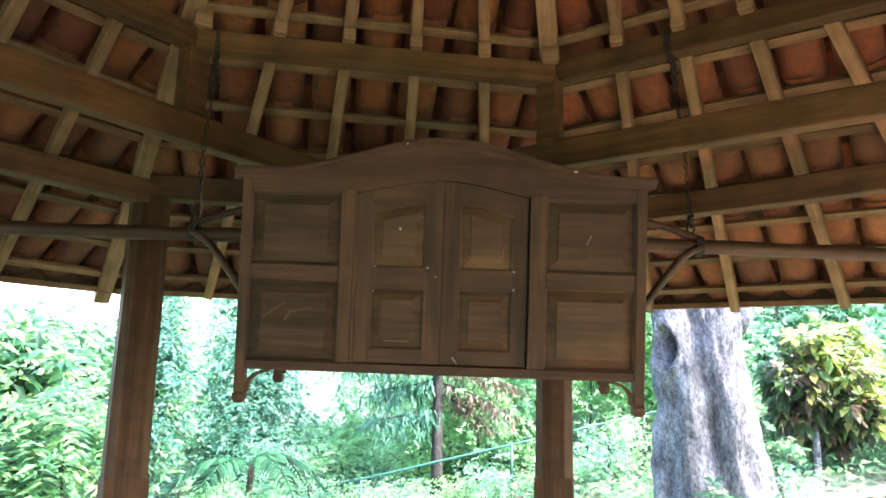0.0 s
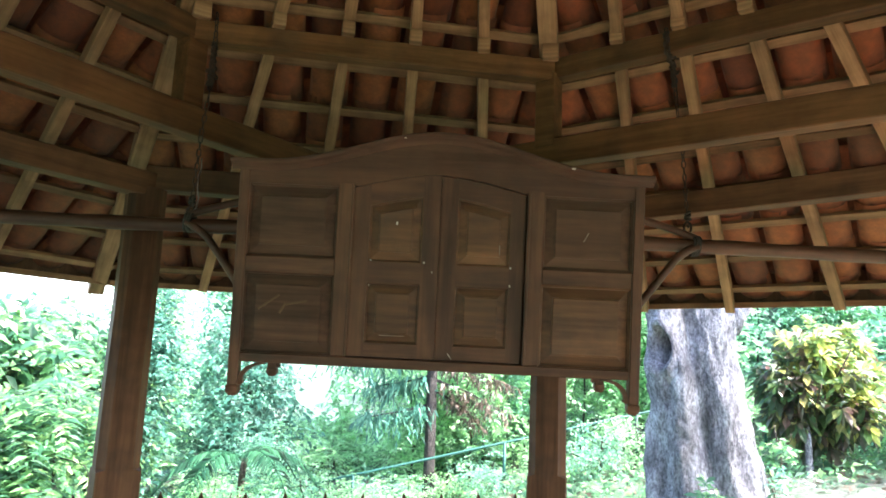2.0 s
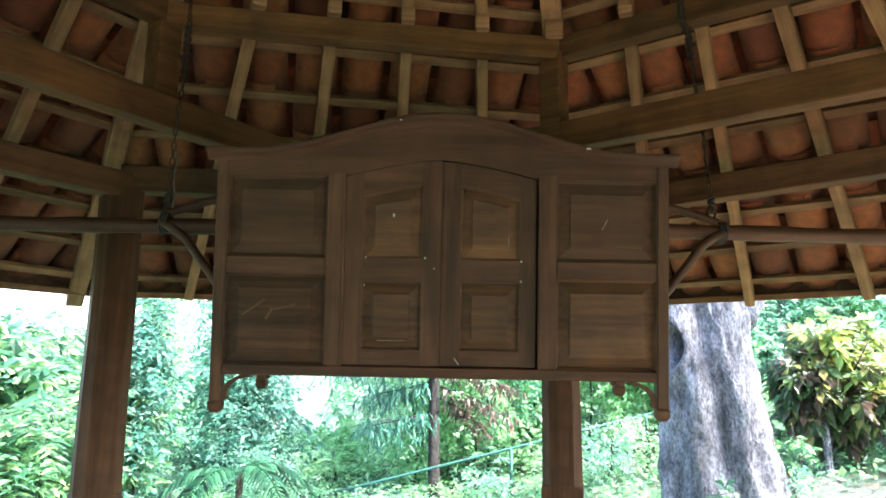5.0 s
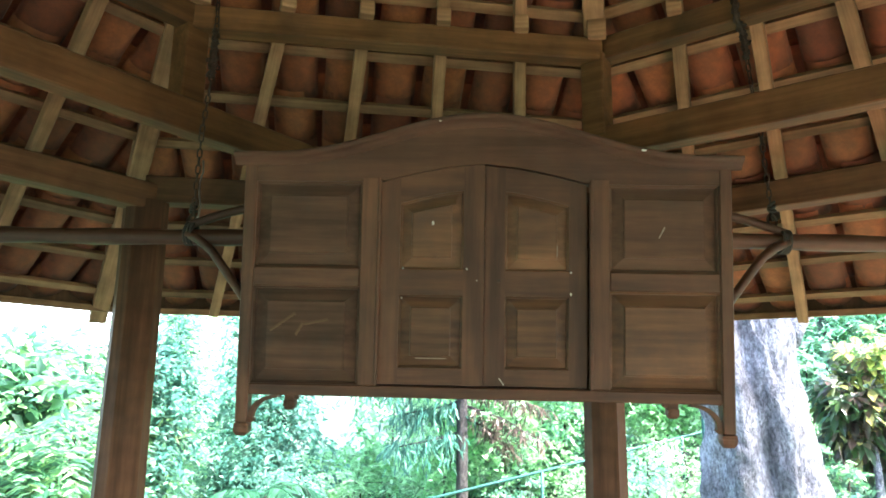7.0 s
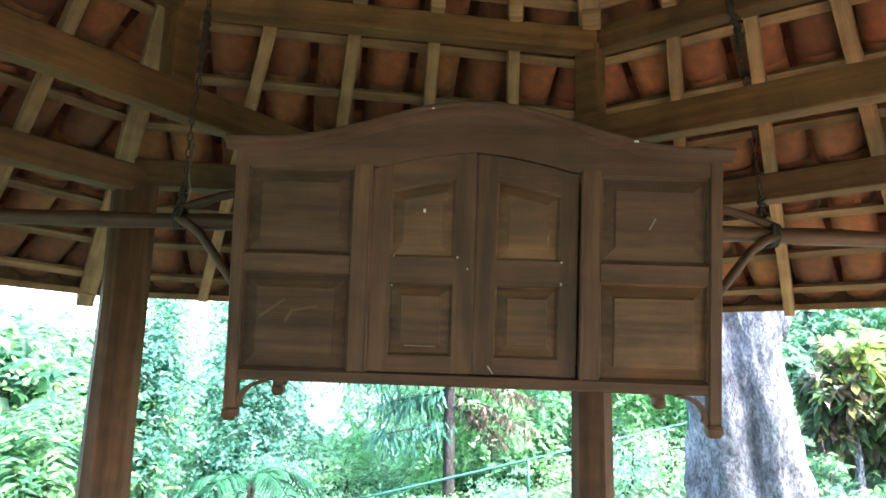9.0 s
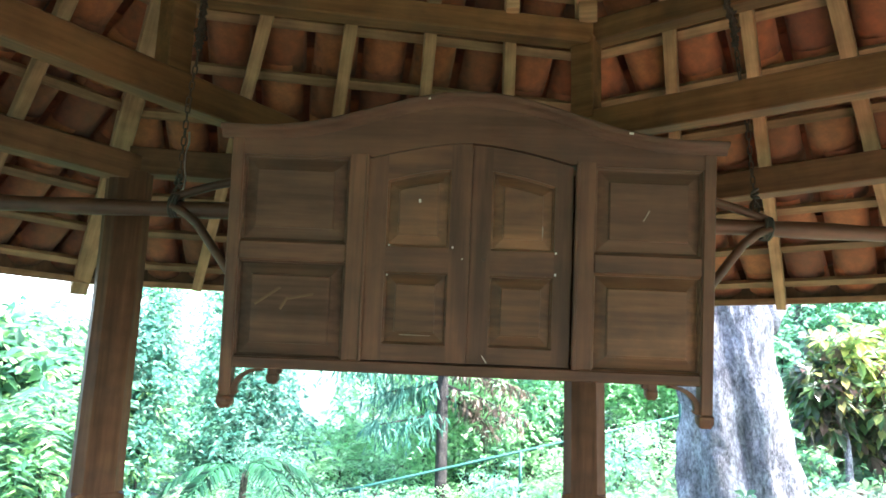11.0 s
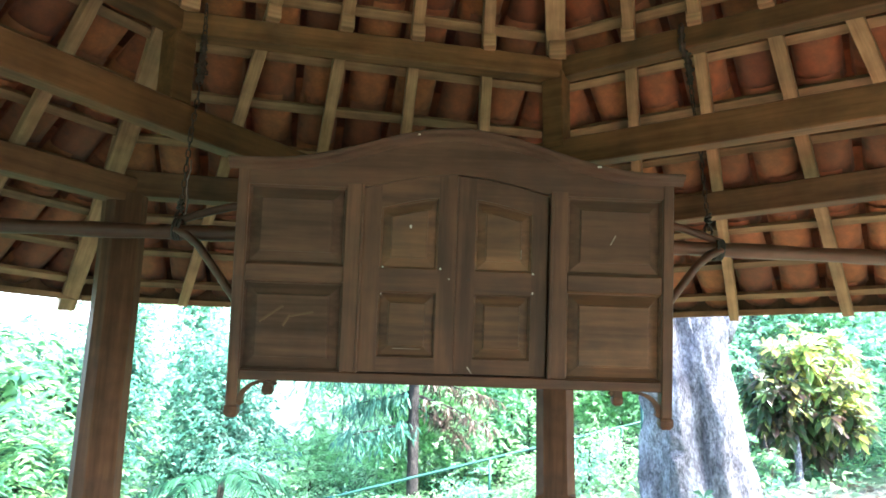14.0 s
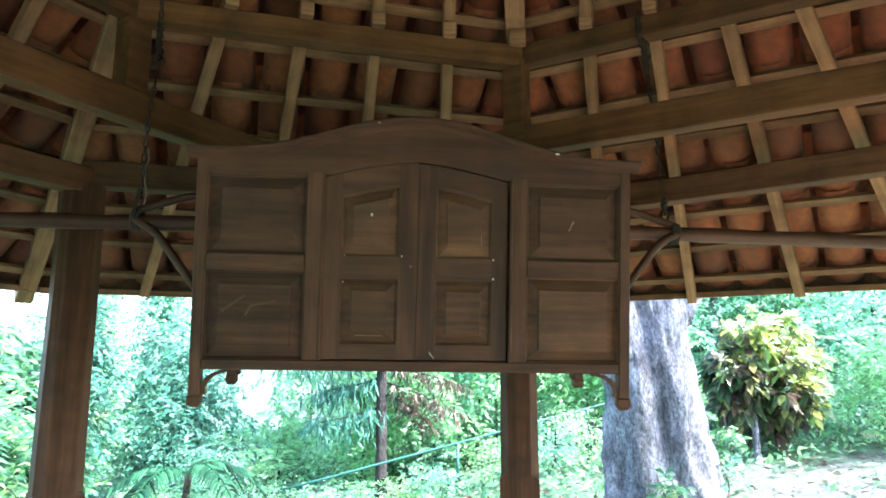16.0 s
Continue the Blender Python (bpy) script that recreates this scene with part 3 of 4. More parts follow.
# carcass: ends, back, floor and curved roof
for s in (-1, 1):
    a, b = sorted((s * 0.868, s * 0.846))
    part("end_board", box(a, b, 0.051, DEEP, 0.0, 0.845, 0.003), PAL_V, pal)
part("back_board", box(-0.845, 0.845, DEEP - 0.022, DEEP, 0.0, 0.86, 0.003), PAL_H, pal)
part("floor_board", box(-0.845, 0.845, 0.052, DEEP - 0.024, 0.006, 0.03, 0.003), PAL_H, pal)
bm = bmesh.new()
rows_ = []
for i in range(31):
    x = -0.9 + 1.8 * i / 30
    rows_.append([bm.verts.new((x, y, arch(x) + dz)) for y, dz in ((0.051, -0.012), (DEEP + 0.03, -0.012), (DEEP + 0.03, 0.006), (0.051, 0.006))])
for r0, r1 in zip(rows_, rows_[1:]):
    for j in range(4):
        bm.faces.new((r0[j], r0[(j + 1) % 4], r1[(j + 1) % 4], r1[j]))
bm.faces.new(rows_[0])
bm.faces.new(rows_[-1][::-1])
bmesh.ops.recalc_face_normals(bm, faces=bm.faces[:])
part("roof_board", bm, PAL_H, pal)


def top_of_door(x):
    return 0.768 + 0.070 * (1 - min(1, abs(x) / 0.376) ** 1.5)


# two sliding doors
for s in (-1, 1):
    y0 = 0.007 if s < 0 else 0.020
    lift = 0.003 if s < 0 else 0.0
    edge = 0.3755 if s < 0 else 0.3685
    a, b = sorted((s * 0.0008, s * edge))
    door = part("door", box(a, b, y0 + 0.026, y0 + 0.032, 0.046, 0.765, 0.0), PAL_V, pal, "sliding door with two raised panels")
    i0, i1 = sorted((s * 0.075, s * 0.305))
    o0, o1 = sorted((s * 0.0008, s * 0.075))
    part("door_stile", prism([(o0, 0.046), (o1, 0.046), (o1, top_of_door(o1) + lift), (o0, top_of_door(o0) + lift)], y0, y0 + 0.017), PAL_V, door)
    o0, o1 = sorted((s * 0.305, s * edge))
    part("door_stile", prism([(o0, 0.046), (o1, 0.046), (o1, top_of_door(o1) + lift), (o0, top_of_door(o0) + lift)], y0, y0 + 0.017), PAL_V, door)
    part("door_rail", box(i0, i1, y0, y0 + 0.017, 0.046, 0.105, 0.0), PAL_H, door)
    part("door_rail", box(i0, i1, y0, y0 + 0.017, 0.365, 0.455, 0.0), PAL_H, door)
    m_ = 7
    xs = [i0 + (i1 - i0) * i / m_ for i in range(m_ + 1)]
    under = lambda x: 0.695 + 0.050 * (1 - ((abs(x) - 0.075) / 0.23) ** 1.4)
    part("door_rail", prism([(x, under(x)) for x in xs] + [(x, top_of_door(x) + lift) for x in reversed(xs)], y0, y0 + 0.017), PAL_H, door, "arched top rail")
    st = [(d * 0.85, y0 + y * 0.7) for d, y in STEPS]
    part("door_panel", raised_panel(rect(i0, i1, 0.105, 0.365), st, y0 + 0.025), PANEL, door)
    part("door_panel", raised_panel([(i0, 0.455), (i1, 0.455)] + [(x, under(x)) for x in reversed(xs)], st, y0 + 0.025), PANEL, door, "upper panel with an arched top")
# keyhole and paint specks
bm = bmesh.new()
bmesh.ops.create_cone(bm, cap_ends=True, segments=12, radius1=0.006, radius2=0.006, depth=0.004)
part("keyhole", bm, IRON, pal, "dark keyhole", at=pose(0.053, 0.018, 0.42, 90))
SPECKS = (
    (-0.186, 0.624, 0.008, 0.008, 0.013, 0), (0.311, 0.453, 0.017, 0.007, 0.007, 0), (0.56, 0.889, -0.0365, 0.016, 0.007, 0), (-0.291, 0.459, 0.005, 0.006, 0.006, 0),
    (-0.062, 0.459, 0.005, 0.007, 0.007, 0), (-0.026, 0.419, 0.005, 0.005, 0.005, 0), (-0.294, 0.352, 0.005, 0.005, 0.007, 0), (0.311, 0.375, 0.017, 0.006, 0.009, 0),
    (0.066, 0.063, 0.018, 0.003, 0.032, -35), (-0.186, 0.140, 0.0075, 0.11, 0.003, 0), (0.262, 0.53, 0.022, 0.003, 0.04, 0),
    (0.63, 0.60, 0.002, 0.005, 0.045, 28), (-0.165, 0.990, -0.034, 0.009, 0.004, 0),
)
for x, z, y, w, h, a in SPECKS:
    part("paint_speck", box(-w / 2, w / 2, -0.002, 0.001, -h / 2, h / 2, 0.0008), FAINT_SPECK if max(w, h) > 0.035 else SPECK, pal, "pale paint speck", at=pose(x, y, z, 0, a, 0))
# faint rubbed scratches on the lower panel
for x, z, l, a in ((-0.72, 0.26, 0.11, -35), (-0.60, 0.262, 0.09, -12), (-0.66, 0.235, 0.05, -60)):
    part("scuff", box(-l / 2, l / 2, -0.0005, 0.001, -0.005, 0.005, 0.0), PANEL_SCUFF, pal, "rubbed pale scuff", at=pose(x, 0.003, z, 0, a, 0))


def leg(s, y, front):
    """A leg with its turned foot and scrolled brackets below the bottom rail."""
    x = s * 0.855
    if not front:
        part("leg", box(x - 0.022, x + 0.022, y - 0.024, y + 0.02, -0.105, 0.002, 0.003), PAL_V, pal)
    bm = bmesh.new()
    prof_ = [(0.019, -0.098), (0.027, -0.102), (0.029, -0.107), (0.028, -0.113), (0.029, -0.118), (0.028, -0.130), (0.018, -0.145)]
    loops = []
    for r, z in prof_:
        loops.append([bm.verts.new((x + r * math.copysign(min(1, abs(math.cos(t)) * 1.25), math.cos(t)), y + (0.02 if front else 0) + r * math.copysign(min(1, abs(math.sin(t)) * 1.25), math.sin(t)), z)) for t in [math.tau * (i + 0.5) / 12 for i in range(12)]])
    for a, b in zip(loops, loops[1:]):
        for i in range(12):
            bm.faces.new((a[i], a[(i + 1) % 12], b[(i + 1) % 12], b[i]))
    bm.faces.new(loops[0])
    bm.faces.new(loops[-1][::-1])
    bmesh.ops.recalc_face_normals(bm, faces=bm.faces[:])
    part("foot", bm, PAL_V, pal, "turned foot")
    pts_o, pts_i = [], []
    for i in range(9):
        t = i / 8 * math.pi / 2
        pts_o.append((x - s * (0.022 + 0.098 * (1 - math.cos(t))), -0.078 + 0.078 * math.sin(t)))
        pts_i.append((x - s * (0.040 + 0.100 * (1 - math.cos(t))), -0.082 + 0.074 * math.sin(t)))
    out = pts_o[::-1] + [(x - s * 0.022, -0.096)] + [(x - s * 0.036, -0.098), (x - s * 0.046, -0.090)] + pts_i
    part("bracket", prism(out, y + 0.006, y + 0.03) if front else prism(out, y - 0.02, y + 0.004), PAL_H, pal, "scrolled bracket")


for s in (-1, 1):
    leg(s, 0.0, True)
    leg(s, DEEP - 0.02, False)

# carrying pole and its curved braces
PY, PZ = 0.44, 0.613
pole = [(x, PY + 0.004 * math.sin(x * 2.1), PZ + 0.010 * math.sin(x * 1.3 + 0.5)) for x in [-2.75 + 5.5 * i / 40 for i in range(41)]]
part("carrying_pole", tube(pole, [0.035 + 0.003 * math.sin(i * 1.7) for i in range(41)], 14), POLE, pal, "round dark polished carrying pole", smooth=True)
for s in (-1, 1):
    bend = [(1.255, 0.005), (1.20, -0.02), (1.145, -0.065), (1.085, -0.145), (1.015, -0.24), (0.95, -0.325), (0.862, -0.385)]
    curve = [(s * x, PY - 0.03, PZ + z) for x, z in bend]
    part("lower_brace", tube(curve, [0.021, 0.020, 0.019, 0.019, 0.019, 0.020, 0.021], 10), POLE, pal, "curved branch brace", smooth=True)
    curve = [(s * (0.865 + 0.40 * t), PY, PZ + 0.04 + 0.105 * (1 - t) + 0.012 * math.sin(t * math.pi)) for t in [i / 8 for i in range(9)]]
    part("upper_brace", tube(curve, 0.019, 10), POLE, pal, "upper branch brace", smooth=True)
    for w in range(3):
        x = s * (1.235 + 0.013 * w)
        c = [(x + 0.004 * math.sin(k), PY + 0.043 * math.cos(k), PZ + 0.006 + 0.046 * math.sin(k)) for k in [math.tau * i / 14 for i in range(15)]]
        part("lashing", tube(c, 0.0075, 6), HEMP, pal, "dark rope lashing", smooth=True)


# ---- chains ----
def chain_link(r, l, t):
    pts_ = []
    for i in range(17):
        a = math.tau * i / 16
        pts_.append((math.cos(a) * r, 0, math.sin(a) * r + math.copysign(l, math.sin(a)) * (abs(math.sin(a)) > 0.01)))
    return tube(pts_, t, 6, False)


link_me = mesh_of("link", chain_link(0.009, 0.010, 0.0032), IRON, True)


def on_path(path, t):
    """The point at the share t of a path's length, and the way there."""
    pts_ = [Vector(p) for p in path]
    lens = [(b - a).length for a, b in zip(pts_, pts_[1:])]
    left = t * sum(lens)
    for (a, b), l in zip(zip(pts_, pts_[1:]), lens):
        if left <= l or b is pts_[-1]:
            return a + (b - a) * (left / l), (b - a).normalized()
        left -= l


def hanging_chain(path, label, wrap, knot, pale):
    """A chain along a path from the pole up to the ring beam; wrap: the stretch bound with wire, knot: where the wire bunches."""
    ch = empty("chain", Matrix.Translation(path[0]))
    tagged(ch, label, "chain", "hanging chains")
    rel = [Vector(p) - Vector(path[0]) for p in path]
    n = int(sum((b - a).length for a, b in zip(rel, rel[1:])) / 0.034)
    for i in range(n):
        p, d = on_path(rel, (i + 0.5) / n)
        part("link", link_me, IRON, ch, at=Matrix.Translation(p) @ d.to_track_quat("Z", "Y").to_matrix().to_4x4() @ pose(0, 0, 0, 0, 0, 90 * (i % 2) + rng.uniform(-15, 15)))
    for turn_ in range(3):
        w = []
        for i in range(60):
            p, d = on_path(rel, wrap[0] + (wrap[1] - wrap[0]) * i / 59)
            r_ = 0.012 + 0.004 * math.sin(i * 0.7 + turn_ * 2)
            w.append(p + Vector((r_ * math.cos(i * 1.4 + turn_ * 2.1), r_ * math.sin(i * 1.4 + turn_ * 2.1), 0)))
        part("wire_binding", tube(w, 0.005, 6), IRON, ch, "twisted rusty binding wire", smooth=True)
    for k_ in range(7):
        p, d = on_path(rel, knot + rng.uniform(-0.05, 0.05))
        tilt = pose(p.x + rng.uniform(-0.012, 0.012), p.y, p.z, rng.uniform(0, 180), rng.uniform(0, 180), 0)
        part("wire_loop", tube([(0.02 * math.cos(q), 0.013 * math.sin(q), 0.004 * math.sin(3 * q)) for q in [math.tau * i / 14 for i in range(15)]], 0.0045, 6), IRON, ch, smooth=True, at=tilt)
    # rope knot, shackle and hook on the pole
    for k_ in range(3):
        z_ = 0.045 + 0.014 * k_
        ring_ = [((0.013 - 0.001 * k_) * math.cos(q), (0.013 - 0.001 * k_) * math.sin(q), z_ + 0.008 * math.sin(q + k_)) for q in [math.tau * i / 12 for i in range(13)]]
        part("rope_turn", tube(ring_, 0.0065, 6), HEMP, ch, "dark rope turn", smooth=True)
    part("shackle", tube([(0.02 * math.cos(t), 0.004, 0.03 * math.sin(t)) for t in [math.tau * i / 14 for i in range(15)]], 0.006, 6), IRON, ch, "rusty shackle", smooth=True)
    if pale:
        hk = [(0.03, -0.03, 0.27), (0.034, -0.03, 0.22), (0.022, -0.03, 0.17), (0.026, -0.035, 0.11), (0.036, -0.04, 0.06), (0.03, -0.045, 0.01), (0.012, -0.045, -0.015), (-0.008, -0.04, -0.02)]
        part("hook_wire", tube(hk, 0.0035, 8), STEEL, ch, "pale loose wire", smooth=True)
    return ch


hanging_chain([(-0.897, 2.33, 2.36), (-0.864, 2.205, 2.73), (-0.846, 2.205, 2.94), (-0.852, 2.270, 3.26), (-0.856, 2.272, 3.41)], "rusty iron chain hanging from the ring beam to the pole", (0.60, 0.84), 0.66, True)
hanging_chain([(1.557, 1.890, 2.38), (1.545, 1.905, 2.78), (1.530, 1.915, 2.95), (1.494, 1.900, 3.245), (1.440, 1.858, 3.30), (1.437, 1.856, 3.42)], "rusty iron chain with bunched wire hanging behind a tie beam", (0.70, 0.98), 0.80, False)


# ---- picket balustrade between the posts ----
def picket():
    return prism([(-0.034, 0.08), (0.034, 0.08), (0.034, 0.79), (0.0, 0.885), (-0.034, 0.79)], -0.011, 0.011, 0.002)


picket_me = mesh_of("picket", picket(), POST)
for k in (7, 0, 1):
    half = PLATE_A * T8 - 0.13
    bal = empty("picket_balustrade", turn(k) @ pose(0, PLATE_A, 0))
    tagged(bal, "low dark wooden picket balustrade with pointed tops between posts", "balustrade", "balustrades")
    for z in (0.22, 0.66):
        part("rail", box(-half, half, 0.012, 0.05, z - 0.035, z + 0.035, 0.004), POST, bal)
    n = 10
    for i in range(n):
        part("picket", picket_me, POST, bal, at=pose(-half + (i + 0.5) * 2 * half / n, 0, rng.uniform(-0.004, 0.004), 0, rng.uniform(-0.7, 0.7), 0))


# ---- plants ----
def leaf_mesh(name, pos, way, size, material, slim=0.42, droop=0.25):
    """One small folded leaf at each place, pointing along its way."""
    n = len(pos)
    r = np.random.default_rng(len(name) + n)
    w = way / np.linalg.norm(way, axis=1, keepdims=True)
    up_ = np.tile(np.array([0.0, 0.0, 1.0]), (n, 1)) + r.normal(0, 0.55, (n, 3))
    side = np.cross(w, up_)
    side /= np.linalg.norm(side, axis=1, keepdims=True) + 1e-9
    nor = np.cross(side, w)
    sz = size[:, None]
    base = pos
    mid = pos + w * sz * 0.45 + nor * sz * 0.06
    tip = pos + w * sz - np.array([0, 0, 1.0]) * sz * droop
    lf = mid + side * sz * slim * 0.5 - nor * sz * 0.08
    rt = mid - side * sz * slim * 0.5 - nor * sz * 0.08
    v = np.stack([base, lf, mid, rt, tip], 1).reshape(-1, 3)
    i = np.arange(n)[:, None] * 5
    f = np.concatenate([i + np.array([[0, 1, 2]]), i + np.array([[0, 2, 3]]), i + np.array([[1, 4, 2]]), i + np.array([[2, 4, 3]])], 1).reshape(-1, 3)
    me = bpy.data.meshes.new(name)
    me.vertices.add(len(v))
    me.vertices.foreach_set("co", v.ravel())
    me.loops.add(f.size)
    me.loops.foreach_set("vertex_index", f.ravel())
    me.polygons.add(len(f))
    me.polygons.foreach_set("loop_start", np.arange(len(f)) * 3)
    me.update(calc_edges=True)
    me.materials.append(material)
    return me


def broad_leaf_mesh(name, pos, way, size, material, slim=0.42, droop=0.3):
    """Blunt, folded and arching leaves, broadest past the middle."""
    n = len(pos)
    r = np.random.default_rng(n + 3)
    w = way / np.linalg.norm(way, axis=1, keepdims=True)
    up_ = np.tile(np.array([0.0, 0.0, 1.0]), (n, 1)) + r.normal(0, 0.35, (n, 3))
    side = np.cross(w, up_)
    side /= np.linalg.norm(side, axis=1, keepdims=True) + 1e-9
    nor = np.cross(side, w)
    sz = size[:, None]
    down = np.array([0, 0, 1.0]) * sz * droop
    rows_ = [pos]
    for at, wide, sag in ((0.35, 0.36, 0.10), (0.72, 0.5, 0.45)):
        m_ = pos + w * sz * at - down * sag
        fold = nor * sz * 0.05
        rows_ += [m_ + side * sz * slim * wide + fold, m_, m_ - side * sz * slim * wide + fold]
    rows_.append(pos + w * sz - down)
    v = np.stack(rows_, 1).reshape(-1, 3)
    tris = np.array([(0, 1, 2), (0, 2, 3), (1, 4, 5), (1, 5, 2), (2, 5, 6), (2, 6, 3), (4, 7, 5), (5, 7, 6)])
    f = (np.arange(n)[:, None, None] * 8 + tris[None]).reshape(-1, 3)
    me = bpy.data.meshes.new(name)
    me.from_pydata(v.tolist(), [], f.tolist())
    me.materials.append(material)
    return me


def sprays(r, centres, per, length, leaf, pinnate=False):
    """Leaves set along short twigs that start at the centres."""
    pos, way, size = [], [], []
    for c in centres:
        d = r.normal(0, 1, 3)
        d[2] = d[2] * 0.5 - 0.1
        d /= np.linalg.norm(d)
        s = np.cross(d, [0, 0, 1.0])
        s /= np.linalg.norm(s) + 1e-9
        L = length * r.uniform(0.6, 1.3)
        for i in range(per):
            t = (i + 1) / per
            p = c + d * L * t - np.array([0, 0, 1]) * L * 0.35 * t * t
            k = 1 if i % 2 else -1
            if pinnate:
                w = s * k + d * 0.35
            else:
                w = s * k * 0.8 + d * 0.6 + r.normal(0, 0.35, 3)
            pos.append(p)
            way.append(w)
            size.append(leaf * r.uniform(0.7, 1.25) * (1 - 0.35 * t if pinnate else 1))
    return np.array(pos), np.array(way), np.array(size)


def crown_points(r, centre, radii, lobes, count):
    """Uneven clumps: points scattered near the outside of several overlapping lobes."""
    out = []
    lob = []
    for _ in range(lobes):
        d = r.normal(0, 1, 3)
        d /= np.linalg.norm(d)
        lob.append((np.array(centre) + d * np.array(radii) * r.uniform(0.35, 0.8), np.array(radii) * r.uniform(0.3, 0.55)))
    for i in range(count):
        c, q_ = lob[i % lobes]
        d = r.normal(0, 1, 3)
        d /= np.linalg.norm(d)
        out.append(c + d * q_ * r.uniform(0.5, 1.05))
    return np.array(out)


def trunk_mesh(r, base, top, r0, r1, sides=10, bend=0.15, segs=9):
    pts_ = []
    for i in range(segs):
        t = i / (segs - 1)
        pts_.append(np.array(base) * (1 - t) + np.array(top) * t + np.array([math.sin(t * 4 + r0 * 9), math.cos(t * 3), 0]) * bend * t * (1 - t) * 2)
    rad = [r0 * (1 - i / (segs - 1)) + r1 * i / (segs - 1) + (0.25 * r0 if i == 0 else 0) for i in range(segs)]
    return tube([tuple(p) for p in pts_], rad, sides), pts_


def tree(name, label, x, y, height, radii, leaves, leaf, material, seed, stem=0.06, lobes=7, category="tree", per=10, spray=0.35, pinnate=False, limbs=5, bark_=None, low=0.5, slim=0.42):
    r = np.random.default_rng(seed)
    z = ground_z(x, y)
    t = empty(name, Matrix.Translation((x, y, z)))
    tagged(t, label, category)
    bm, line = trunk_mesh(r, (0, 0, -0.1), (r.uniform(-0.2, 0.2), r.uniform(-0.2, 0.2), height * 0.8), stem, stem * 0.35)
    trunk = part("trunk", bm, bark_ or BARK_DARK, t, smooth=True)
    cen = (0, 0, height - radii[2])
    for i in range(limbs):
        a = r.uniform(0, math.tau)
        s_ = line[int(len(line) * r.uniform(low, 0.85))]
        e = np.array(cen) + np.array([math.cos(a) * radii[0], math.sin(a) * radii[1], radii[2] * r.uniform(-0.3, 0.7)]) * 0.75
        b2, _ = trunk_mesh(r, tuple(s_), tuple(e), stem * 0.4, stem * 0.1, 6, 0.2, 6)
        part("limb", b2, bark_ or BARK_DARK, t, smooth=True)
    pts_ = crown_points(r, cen, radii, lobes, max(1, leaves // per))
    pos, way, size = sprays(r, pts_, per, spray, leaf, pinnate)
    part("crown", leaf_mesh("crown", pos, way, size, material, slim), material, t)
    return t


def big_trunk():
    """Old pale trunk of two fused stems with a hollow and flaring roots."""
    x, y = 3.78, 5.42
    z = ground_z(x, y)
    t = empty("old_tree", Matrix.Translation((x, y, z)))
    tagged(t, "old tree with a broad pale grey fluted trunk and hollow", "tree")
    bm = bmesh.new()
    rows_, sides = 92, 120
    H = 4.6
    grid = []
    for j in range(rows_):
        h = H * j / (rows_ - 1)
        ring = []
        flare = 0.20 * math.exp(-h / 0.5)
        wide = 0.50 - 0.035 * h + flare
        cx = -0.10 * h + 0.02 * math.sin(h * 2)
        for i in range(sides):
            a = math.tau * i / sides
            # two lobes
            lob = 0.86 + 0.16 * math.cos(2 * (a + 0.25)) + 0.022 * math.cos(5 * a + 0.6 * h) + 0.010 * math.cos(9 * a - 0.4 * h)
            groove = -0.20 * math.exp(-((math.atan2(math.sin(a + 1.75 + 0.14 * h), math.cos(a + 1.75 + 0.14 * h))) / 0.26) ** 2)
            rr = wide * (lob + groove) + flare * 0.5 * max(0, math.cos(4 * a + 1))
            k = noise.noise((math.cos(a) * 2.2, math.sin(a) * 2.2, h * 1.6)) * 0.085 + noise.noise((math.cos(a) * 6, math.sin(a) * 6, h * 4)) * 0.045 + noise.noise((math.cos(a) * 14, math.sin(a) * 14, h * 9)) * 0.014
            px, py = cx + math.cos(a) * (rr + k), math.sin(a) * (rr + k) * 0.9
            # hollow high on one side
            hd = math.hypot(math.atan2(math.sin(a - 3.45), math.cos(a - 3.45)) * 0.5 / 0.13, (h - 1.90) / 0.18)
            if hd < 2.0:
                sh = max(0.0, min(1.0, (1.1 - hd) / 0.35)) * 0.40 - 0.05 * math.exp(-((hd - 1.4) / 0.2) ** 2)
                px -= math.cos(a) * sh
                py -= math.sin(a) * sh
            # knot low on the stem
            kd = math.hypot(math.atan2(math.sin(a + 2.5), math.cos(a + 2.5)) * 0.5 / 0.09, (h - 1.02) / 0.11)
            sh = 0.018 * math.exp(-((kd - 1.0) / 0.25) ** 2) - 0.03 * math.exp(-(kd / 0.5) ** 2)
            ring.append(bm.verts.new((px + math.cos(a) * sh, py + math.sin(a) * sh, h - 0.25)))
        grid.append(ring)
    for a, b in zip(grid, grid[1:]):
        for i in range(sides):
            bm.faces.new((a[i], a[(i + 1) % sides], b[(i + 1) % sides], b[i]))
    part("trunk", bm, BARK_PALE, t, "pale grey lichen-patched bark", smooth=True)
    r = np.random.default_rng(5)
    for a0, b0, w in (((0.25, 0, 1.9), (1.0, 0.2, 3.0), 0.10), ((-0.4, 0, 4.0), (-1.6, 0.4, 6.2), 0.3), ((-0.3, 0.1, 4.2), (1.4, 1.2, 7.0), 0.32)):
        b2, _ = trunk_mesh(r, a0, b0, w, w * 0.5, 12, 0.25, 8)
        part("limb", b2, BARK_PALE, t, smooth=True)
    # an unseen leafy limb, added on the sunny side to throw dappled shade on the trunk
    b2, _ = trunk_mesh(r, (-0.2, -0.1, 3.9), (3.0, -1.6, 4.6), 0.16, 0.05, 10, 0.2, 9)
    part("limb", b2, BARK_PALE, t, smooth=True)
    pts_ = crown_points(r, (2.6, -1.5, 4.5), (1.7, 1.5, 0.7), 8, 62)
    pos, way, size = sprays(r, pts_, 12, 0.5, 0.19)
